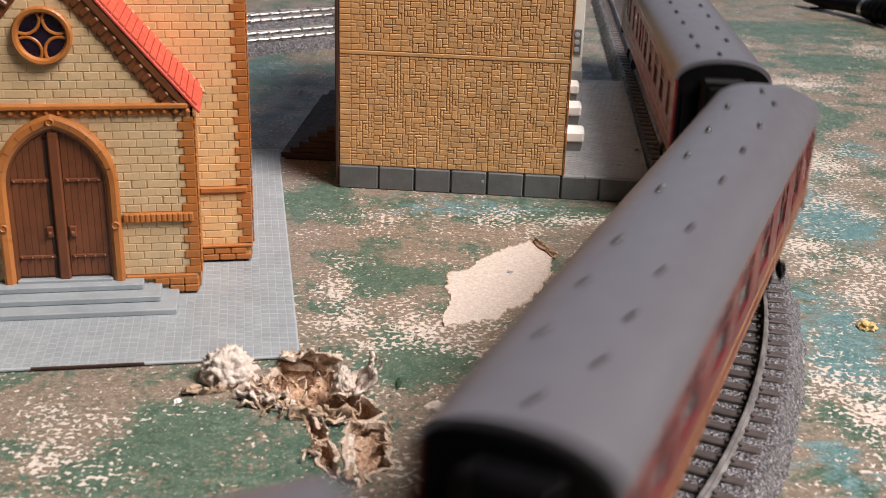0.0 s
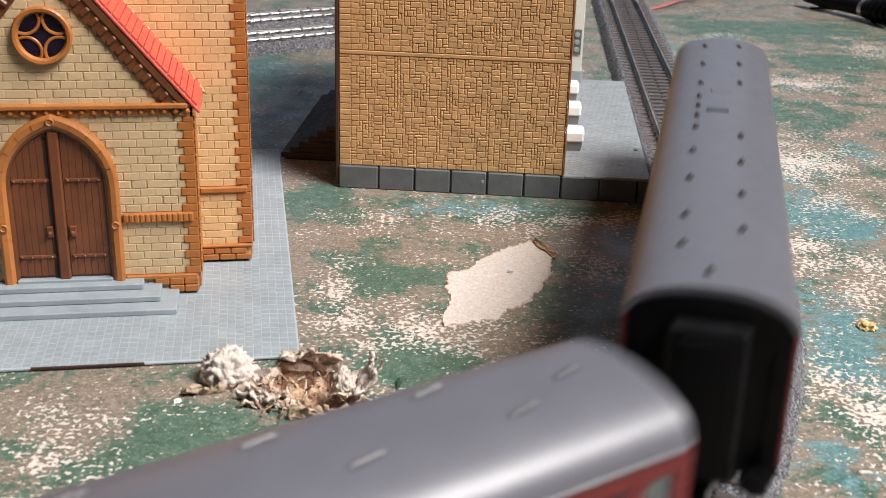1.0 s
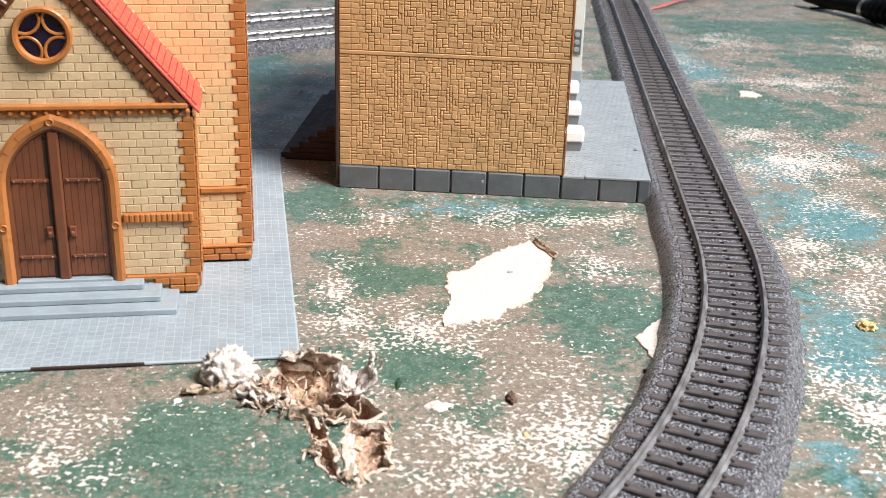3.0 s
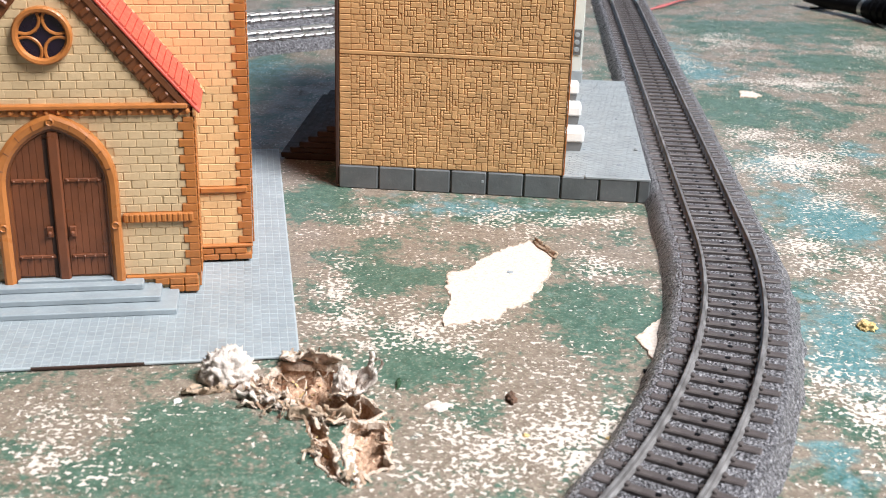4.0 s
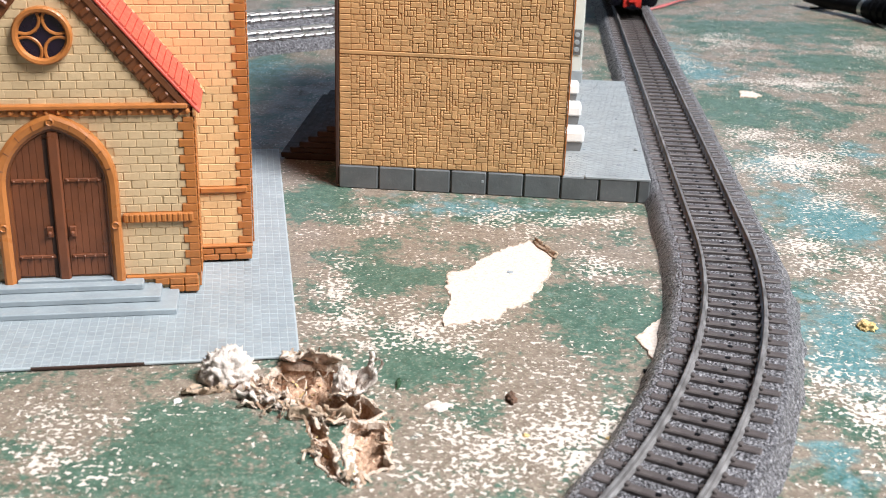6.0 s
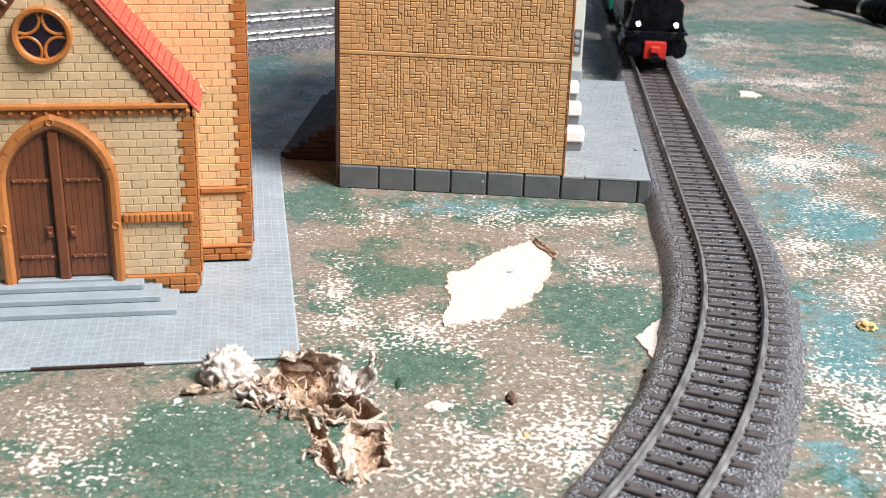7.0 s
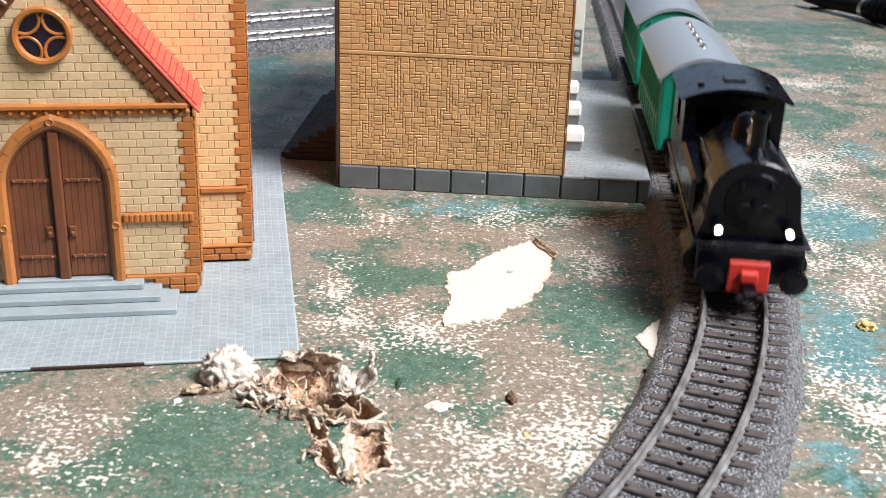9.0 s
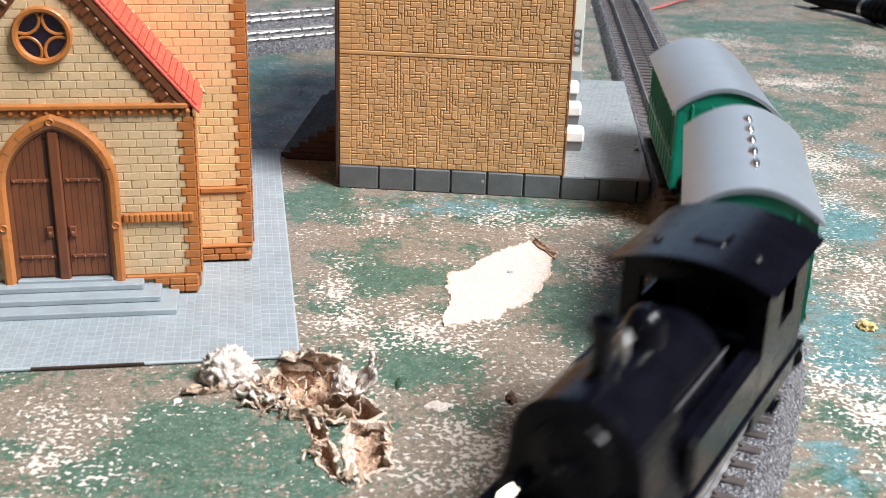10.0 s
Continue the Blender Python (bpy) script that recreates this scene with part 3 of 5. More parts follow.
def shreds():
    """Small torn pieces of card lying in layers round the hole."""
    rng = random.Random(57)
    kinds = [M["fray"], M["card"], M["card"], M["fray"], M["chip"], M["darkcard"]]
    spots = [(-0.0450, 0.2620, 0.0050, 0.0070, 46), (-0.0395, 0.2530, 0.0060, 0.0030, 26), (-0.0235, 0.2640, 0.0022, 0.0060, 18), (-0.0345, 0.2810, 0.0070, 0.0022, 16),
             (-0.0265, 0.2470, 0.0050, 0.0028, 22), (-0.0118, 0.2380, 0.0010, 0.0090, 14), (-0.0185, 0.2215, 0.0030, 0.0022, 10), (-0.0280, 0.2330, 0.0018, 0.0080, 14)]
    for cx, cy, rx, ry, count in spots:
        for _ in range(count):
            x, y = rng.gauss(cx, rx * 0.6), rng.gauss(cy, ry * 0.6)
            l, w, t = rng.uniform(0.0012, 0.0036), rng.uniform(0.0005, 0.0016), rng.uniform(0.00015, 0.00035)
            bend = rng.uniform(0.1, 0.9)
            bm = bmesh.new()
            rings = []
            for i in range(5):
                u = i / 4
                ww = w * (1 - 0.75 * abs(u - 0.4)) * rng.uniform(0.7, 1.2) / 2
                px, pz = l * (u - 0.5), bend * l * u * u
                dx = rng.uniform(-0.15, 0.15) * w
                rings.append([bm.verts.new((px, dx - ww, pz)), bm.verts.new((px, dx + ww, pz)), bm.verts.new((px, dx + ww, pz + t)), bm.verts.new((px, dx - ww, pz + t))])
            for a, b in zip(rings, rings[1:]):
                for i in range(4):
                    bm.faces.new([a[i], a[(i + 1) % 4], b[(i + 1) % 4], b[i]])
            bm.faces.new(rings[0])
            bm.faces.new(rings[-1])
            part("card_shred", bm, rng.choice(kinds), HOLE, m=pose(x, y, rng.uniform(0.0002, 0.0016), rng.uniform(-30, 30), rng.uniform(-35, 10), rng.uniform(0, 360)))


shreds()
lump("crumb", (0.1260, 0.3108), (0.0024, 0.0026, 0.0016), M["crumb"], "small yellow crumb lying on the painted board", "crumb", 2)
lump("card_chip", (-0.0001, 0.2569), (0.0028, 0.0022, 0.0006), M["paper"], "small pale flake of card on the board", "card chip", 5)
lump("card_chip", (0.0187, 0.2615), (0.0012, 0.0026, 0.0012), M["darkcard"], "small dark brown chip of card on the board", "card chip", 8)
lump("leaf_fleck", (-0.0106, 0.2681), (0.0007, 0.0030, 0.0005), M["leaf"], "small dark green fleck on the board", "fleck", 12)
lump("card_chip", (-0.0655, 0.2555), (0.0010, 0.0009, 0.0005), M["white"], "tiny white speck of card on the board", "card chip", 6)
lump("card_chip", (0.0215, 0.2440), (0.0009, 0.0007, 0.0004), M["crumb"], "tiny tan speck of card on the board", "card chip", 9)
lump("card_chip", (0.0425, 0.2435), (0.0016, 0.0014, 0.0003), M["crumb"], "small orange stain flake on the board", "card chip", 13)
lump("pale_fleck", (0.0217, 0.3444), (0.0010, 0.0008, 0.0006), M["palegrey"], "tiny grey fleck on the torn paper patch", "fleck", 19)
lump("leaf_fleck", (0.0560, 0.2787), (0.0010, 0.0012, 0.0006), M["black"], "small dark fleck at the edge of the foam", "fleck", 17)


# ---------- track ----------
def stations(s0, s1, step, z=0.0):
    out = []
    n = max(1, round((s1 - s0) / step))
    for i in range(n + 1):
        p, h = on_track(s0 + (s1 - s0) * i / n)
        out.append((p.x, p.y, z, -h.y, h.x))
    return out


RAIL_PROFILE = [(-0.0011, 0.0), (0.0011, 0.0), (0.0011, 0.0003), (0.0003, 0.0006), (0.0003, 0.0015), (0.00045, 0.0018), (0.00045, 0.0024), (0.0003, 0.0025), (-0.0003, 0.0025), (-0.00045, 0.0024), (-0.00045, 0.0018), (-0.0003, 0.0015), (-0.0003, 0.0006), (-0.0011, 0.0003)]


def sleeper_mesh():
    """One moulded sleeper with its rail chairs and a black disc for the dark of a pinhole."""
    bm = bmesh.new()
    box(bm, -0.0150, 0.0150, -0.00135, 0.00135, -0.0006, 0.0017, 0.0003)
    for sx in (-1, 1):
        for o in (-0.0015, 0.0015):
            x = sx * 0.0086 + o
            box(bm, x - 0.0005, x + 0.0005, -0.0008, 0.0008, 0.0016, 0.0025, 0.0002)
    me = bpy.data.meshes.new("sleeper")
    bm.to_mesh(me)
    bm.free()
    me.materials.append(M["sleeper"])
    # no real hole: a black disc on top paints its dark inside
    bm = bmesh.new()
    lathe(bm, [(0.00075, 0.0016), (0.00075, 0.00185), (0.0005, 0.0019)], 10)
    hole = bpy.data.meshes.new("pin")
    bm.to_mesh(hole)
    bm.free()
    hole.materials.append(M["black"])
    return me, hole


def foam_strip(bm, st, seed):
    prof = [(-0.0205, 0.0), (-0.0190, 0.0022), (-0.0168, 0.0056), (-0.0155, 0.0061), (-0.006, 0.0054), (0.0, 0.0054), (0.006, 0.0054), (0.0155, 0.0061), (0.0168, 0.0056), (0.0190, 0.0022), (0.0205, 0.0)]
    rings = []
    for k, (x, y, z, nx, ny) in enumerate(st):
        r = []
        for i, (a, b) in enumerate(prof):
            j = 0.0005 * noise.noise((x * 260 + seed, y * 260, i * 3.1))
            edge = 0.0011 * noise.noise((x * 90, y * 90, seed + (0 if a < 0 else 9))) if abs(a) > 0.014 else 0
            a2 = a + (j + edge) * (1 if a > 0 else -1)
            r.append(bm.verts.new((x + nx * a2, y + ny * a2, b + (j * (0.25 if abs(a) < 0.0156 else 0.7) if b else 0))))
        rings.append(r)
    for r0, r1 in zip(rings, rings[1:]):
        for i in range(len(prof) - 1):
            bm.faces.new([r0[i], r0[i + 1], r1[i + 1], r1[i]])


SLEEPER, HOLE_DOT = sleeper_mesh()
PITCH = 0.00718


def main_track():
    tr = thing("railway_track", "model railway track with dark sleepers on black ballast foam", "track", kind="structure")
    bm = bmesh.new()
    foam_strip(bm, stations(-0.75, 0.35, 0.0022), 1)
    foam_strip(bm, stations(-1.9, -0.75, 0.02), 1)
    foam_strip(bm, stations(0.35, 2.4, 0.02), 1)
    part("ballast_foam", bm, M["foam"], tr, "black pebbled ballast foam", smooth=True)
    for sx in (-1, 1):
        bm = bmesh.new()
        sweep(bm, stations(-1.9, 2.4, 0.008, RAIL_Z - 0.0025), [(a + sx * 0.0086, b) for a, b in RAIL_PROFILE])
        part("rail", bm, M["dullrail"], tr, "dull grey oxidised rail")
        for s in (-0.487, -0.455):
            p, h = on_track(s)
            boxed("rail_joiner", M["rail"], tr, sx * 0.0086 - 0.0011, sx * 0.0086 + 0.0011, -0.0030, 0.0030, 0.0002, 0.0026, 0.0003, label="bright metal rail joiner",
                  m=pose(p.x, p.y, RAIL_Z - 0.0025, 0, 0, math.degrees(math.atan2(-h.x, h.y))))
    rest = bmesh.new()
    k0, k1 = int(-1.9 / PITCH), int(2.4 / PITCH)
    for k in range(k0, k1):
        s = 0.0025 + k * PITCH
        p, h = on_track(s)
        m = pose(p.x, p.y, RAIL_Z - 0.0025 - 0.0017, 0, 0, math.degrees(math.atan2(-h.x, h.y)))
        if -0.62 < s < 0.36:
            o = linked("sleeper", SLEEPER, None, tr, m=m)
            linked("pin", HOLE_DOT, None, o)
        else:
            box(rest, -0.0150, 0.0150, -0.00135, 0.00135, -0.0006, 0.0017, 0, m)
    o = part("far_sleepers", rest, M["sleeper"], tr)
    o["kind"] = "stuff"


main_track()


def side_track(c, yaw, length):
    tr = thing("siding_track", "shiny double-railed siding track on grey ballast foam", "track", pose(c[0], c[1], 0, 0, 0, yaw), "siding tracks", "structure")
    st = [(x, 0, 0, 0, 1) for x in np.arange(-length / 2, length / 2 + 0.001, 0.004)]
    bm = bmesh.new()
    foam_strip(bm, st, 4)
    part("ballast_foam", bm, M["foam"], tr, smooth=True)
    for sx in (-1, 1):
        bm = bmesh.new()
        sweep(bm, [(x, 0, RAIL_Z - 0.0025, 0, 1) for x in (-length / 2, length / 2)], [(a + sx * 0.0086, b) for a, b in RAIL_PROFILE])
        part("rail", bm, M["rail"], tr)
    for k in range(int(length / PITCH)):
        linked("sleeper", SLEEPER, None, tr, m=pose(-length / 2 + (k + 0.5) * PITCH, 0, RAIL_Z - 0.0042, 0, 0, 90))


side_track((-0.105, 0.672), 33, 0.36)
side_track((-0.125, 0.722), 33, 0.36)


# ---------- station ----------
def stone_block(bm, x0, x1, z0, z1, d, c=0.00022):
    """A wall stone standing proud of the plane y = 0 towards -y."""
    a = [bm.verts.new(p) for p in ((x0, 0.0003, z0), (x1, 0.0003, z0), (x1, 0.0003, z1), (x0, 0.0003, z1))]
    b = [bm.verts.new(p) for p in ((x0, -d + c, z0), (x1, -d + c, z0), (x1, -d + c, z1), (x0, -d + c, z1))]
    e = [bm.verts.new(p) for p in ((x0 + c, -d, z0 + c), (x1 - c, -d, z0 + c), (x1 - c, -d, z1 - c), (x0 + c, -d, z1 - c))]
    for p, q in ((a, b), (b, e)):
        for i in range(4):
            bm.faces.new([p[i], p[(i + 1) % 4], q[(i + 1) % 4], q[i]])
    bm.faces.new(e)


def station():
    st = thing("station_building", "tan stone-pattern plastic station building on a grey block base", "building", pose(-0.0411, 0.4241, 0, 0, 0, -4))
    w, d, zb, zt = 0.0857, 0.15, 0.0092, 0.0960
    # base and platform
    boxed("plinth", M["basegrey"], st, 0.0006, 0.1186, 0.0016, 0.158, 0, zb - 0.0008, label="dark grey platform plinth")
    gap = 0.0003
    edges = [0, 0.0155, 0.0293, 0.0432, 0.0571, 0.0711, 0.0851, 0.0996, 0.1141, 0.1190]
    for a, b in zip(edges, edges[1:]):
        boxed("base_block", M["basegrey"], st, a + gap, b - gap, 0, 0.004, 0, zb - 0.0002, 0.0004)
    boxed("platform_deck", M["deck"], st, w, 0.1188, 0.0002, 0.158, zb - 0.0007, zb + 0.0002, 0.0003, label="grey paved platform surface")
    boxed("edge_slab", M["deck"], st, 0.094, 0.1188, -0.0002, 0.0016, zb - 0.0006, zb + 0.0006, 0.0003)
    # small slabs laid slantwise
    rng = random.Random(4)
    bm = bmesh.new()
    for i in range(-60, 60):
        for j in range(-110, 110):
            q = pose(0, 0, 0, 0, 0, 38) @ Vector(((i + 0.5 * (j % 2)) * 0.0034, j * 0.0017, 0))
            x, y = q.x + w + 0.014, q.y + 0.08
            if w + 0.0022 < x < 0.1168 and 0.0022 < y < 0.1555:
                box(bm, -0.00164, 0.00164, -0.00080, 0.00080, zb, zb + 0.00030 + rng.uniform(0, 0.00004), 0, pose(x, y, 0, 0, 0, 38))
    o = part("slab_paving", bm, M["deck"], st)
    o["kind"] = "stuff"
    # walls
    boxed("wall", M["stone_joint"], st, 0.0004, w, 0.0012, d, zb - 0.0002, zt, label="tan stone-pattern end wall")
    # thin dark strip colours in the shade on the wall's left side
    boxed("corner_post", M["stairs"], st, -0.0012, 0.0002, 0.0008, 0.0035, 0.001, zt, 0.0003, label="dark brown strip for the shaded side of the wall")
    boxed("corner_strip", M["ochre"], st, w + 0.0001, w + 0.0006, 0.0006, 0.003, zb, zt, 0.0001)
    boxed("string_course", M["stone"], st, 0.0005, w, 0.0007, 0.0014, 0.0521, 0.0535, 0.0002)
    boxed("roof", M["redroof"], st, -0.002, 0.089, -0.001, d + 0.008, zt, zt + 0.004, 0.0008, label="roof slab of the station")
    # stones
    rng = random.Random(11)
    cell = 0.00108
    near, far = [], bmesh.new()
    for z_lo, z_hi in ((zb, 0.0519), (0.0537, zt)):
        rows, cols = int((z_hi - z_lo) / cell), int((w - 0.0008) / cell)
        ch, cw = (z_hi - z_lo) / rows, (w - 0.0008) / cols
        used = np.zeros((rows, cols), bool)
        sizes = [(3, 2), (3, 2), (2, 2), (3, 2), (2, 2), (4, 2), (3, 1), (2, 1), (4, 2), (1, 2), (3, 2), (2, 3), (2, 1)]
        for r in range(rows):
            for c in range(cols):
                if used[r, c]:
                    continue
                edge = c == 0 or c >= cols - 4
                pick = [(4, 2), (3, 2), (4, 3)] if edge else rng.sample(sizes, len(sizes))
                for sw, sh in pick + [(3, 1), (2, 1), (1, 2), (1, 1)]:
                    if r + sh <= rows and c + sw <= cols and not used[r:r + sh, c:c + sw].any():
                        break
                used[r:r + sh, c:c + sw] = True
                g = 0.00008
                rect = (0.0004 + c * cw + g, 0.0004 + (c + sw) * cw - g, z_lo + r * ch + g, z_lo + (r + sh) * ch - g, 0.00026 + rng.uniform(0, 0.00014))
                near.append(rect)
    near.sort(key=lambda q: q[2])
    shift = pose(0, 0.0012, 0)
    for q in near[300:]:
        stone_block(far, *q)
    for v in far.verts:
        v.co = shift @ v.co
    o = part("upper_stonework", far, M["stone"], st)
    o["kind"] = "stuff"
    for q in near[:300]:
        bm = bmesh.new()
        stone_block(bm, *q)
        part("stone", bm, M["stone"], st, m=shift)
    bm = bmesh.new()
    lathe(bm, [(0.0009, 0), (0.0010, 0.0006), (0.0006, 0.0012)], 10, pose(0.1160, 0.0377, zb + 0.0002))
    part("stud", bm, M["deck"], st)
    bm = bmesh.new()
    lathe(bm, [(0.0009, 0.0), (0.0011, 0.0003), (0.0005, 0.0007)], 9, pose(0.0555, 0.0006, 0.0054, 90))
    part("glue_blob", bm, M["palegrey"], st, "dried pale glue blob")
    # pale bay with a poster at the far end of the platform
    boxed("bay_wall", M["palegreen"], st, w + 0.0004, 0.0965, 0.150, 0.158, zb + 0.004, zt, 0.0003, label="pale painted bay wall")
    boxed("bay_base", M["palegrey"], st, w + 0.0004, 0.0972, 0.1495, 0.1585, zb, zb + 0.0065, 0.0003)
    boxed("poster", M["basegrey"], st, 0.0915, 0.0955, 0.1494, 0.1500, 0.0235, 0.0360, 0.0, label="dark framed poster")
    for z in (0.0262, 0.0298, 0.0334):
        bm = bmesh.new()
        lathe(bm, [(0.0013, 0), (0.0013, 0.0002), (0.0009, 0.0003)], 14, pose(0.0935, 0.1494, z, 90))
        part("poster_disc", bm, M["palegrey"], st)
    # black strip stands in for the dark gap beside the bay
    boxed("bay_edge", M["black"], st, w + 0.0009, w + 0.0022, 0.1490, 0.1500, zb + 0.0066, zt)
    boxed("bay_line", M["crumb"], st, w + 0.0023, w + 0.0029, 0.1492, 0.1500, zb + 0.0066, zt)


station()


def bench(y):
    b = thing("bench", "white plastic bench on a tapered support, on the platform", "bench", pose(-0.0411, 0.4241, 0, 0, 0, -4) @ pose(0.0902, y, 0.0096), "platform benches")
    bm = bmesh.new()
    prism(bm, [(-0.0030, 0), (0.0030, 0), (0.0038, 0.0052), (-0.0038, 0.0052)], -0.0044, 0.0044, "y")
    part("support", bm, M["benchgrey"], b, "grey tapered support")
    boxed("seat", M["white"], b, -0.0042, 0.0042, -0.0052, 0.0052, 0.0036, 0.0082, 0.0008)
    boxed("backrest", M["white"], b, -0.0046, -0.0036, -0.0050, 0.0050, 0.0078, 0.0118, 0.0003)


for yy in (0.037, 0.077, 0.116):
    bench(yy)


def stairs():
    s = thing("staircase", "dark brown plastic staircase against the station wall", "stairs", pose(-0.0411, 0.4241, 0, 0, 0, -4))
    for i in range(7):
        x = -0.0290 + i * 0.0038
        boxed("tread", M["stairs"], s, x, -0.0024, 0.031, 0.128, 0.0024 * i + 0.0010, 0.0024 * (i + 1) + 0.0008, 0.0003)
        boxed("riser", M["stairs"], s, x + 0.0012, -0.0026, 0.0322, 0.127, 0.0 if i == 0 else 0.0024 * i + 0.0004, 0.0024 * i + 0.0014)


stairs()


# ---------- church ----------
CH = pose(-0.0380, 0.2814, 0, 0, 0, 9.8)
FU, FV = -0.0281, 0.0442          # the porch's front corner on the pavement
HALF = 0.0381
SLOPE = 1.21
EAVE = 0.0568


def arch_pts(half, z0, spring, top, n=10):
    """Outline of a pointed arch, centred on 0."""
    h = top - spring
    r = (half * half + h * h) / (2 * half)
    a1 = math.asin(min(1, h / r))
    right = [(half - r + r * math.cos(a1 * i / n), spring + r * math.sin(a1 * i / n)) for i in range(n + 1)]
    return [(half, z0)] + right + [(-x, z) for x, z in reversed(right[:-1])] + [(-half, z0)]


def brick_course(parent, mat, u0, u1, z0, z1, bw, bh, keep, m, split=None, depth=0.00017, seed=1):
    """Running-bond bricks on a plane; split(u) says which become single parts."""
    rng = random.Random(seed)
    rest = bmesh.new()
    r, z = 0, z0
    while z < z1 - 0.0005:
        u = u0 - (bw / 2 if r % 2 else 0)
        while u < u1:
            a, b = max(u0, u), min(u1, u + bw * rng.uniform(0.94, 1.06))
            zz = min(z1, z + bh)
            if b - a > 0.0009 and keep((a + b) / 2, (z + zz) / 2):
                g = 0.00009
                args = (a + g, b - g, z + g, zz - g, depth + rng.uniform(0, 0.00005), 0.00013)
                if split is None or split((a + b) / 2, z):
                    bm = bmesh.new()
                    stone_block(bm, *args)
                    part("brick", bm, mat, parent, m=m)
                else:
                    stone_block(rest, *args)
            u += bw
        z += bh
        r += 1
    if rest.verts:
        o = part("brickwork", rest, mat, parent, m=m)
        o["kind"] = "stuff"
    else:
        rest.free()


def ring_band(bm, pts_out, pts_in, y0, y1, c=0.0005):
    """A moulding between two outlines of equal count, from the wall plane y1 out to y0."""
    o0 = [bm.verts.new((x, y1, z)) for x, z in pts_out]
    o1 = [bm.verts.new((x, y0 + c, z)) for x, z in pts_out]
    mo = [bm.verts.new((x * 0.75 + a * 0.25, y0, z * 0.75 + b * 0.25)) for (x, z), (a, b) in zip(pts_out, pts_in)]
    mi = [bm.verts.new((x * 0.3 + a * 0.7, y0 + c * 0.3, z * 0.3 + b * 0.7)) for (x, z), (a, b) in zip(pts_out, pts_in)]
    i1 = [bm.verts.new((x, y0 + 2.2 * c, z)) for x, z in pts_in]
    i0 = [bm.verts.new((x, y1, z)) for x, z in pts_in]
    n = len(pts_out)
    return [o0, o1, mo, mi, i1, i0], n


def band(name, mat, parent, pts_out, pts_in, y0, y1, closed, m, label=""):
    bm = bmesh.new()
    rings, n = ring_band(bm, pts_out, pts_in, y0, y1)
    for p, q in zip(rings, rings[1:]):
        for i in range(n if closed else n - 1):
            bm.faces.new([p[i], p[(i + 1) % n], q[(i + 1) % n], q[i]])
    return part(name, bm, mat, parent, label, smooth=False, m=m)


def quoins(parent, m, z0, z1):
    """Corner stones of alternating length on the front and side of a corner at u = 0."""
    z, k = z0, 0
    while z < z1:
        h = 0.00246
        l = 0.0022 if k % 2 else 0.0036
        bm = bmesh.new()
        box(bm, -l, 0.0008, -0.00055, 0.0030 if k % 2 else 0.0018, z + 0.00005, min(z1, z + h) - 0.00005, 0.00018)
        part("quoin", bm, M["ochre"], parent, m=m)
        bm = bmesh.new()
        box(bm, 0.0009, 0.0014, -0.0004, 0.0016 if k % 2 else 0.0028, z + 0.0003, min(z1, z + h) - 0.0001, 0.0002)
        part("quoin", bm, M["ochre"], parent, m=m)
        z += h
        k += 1


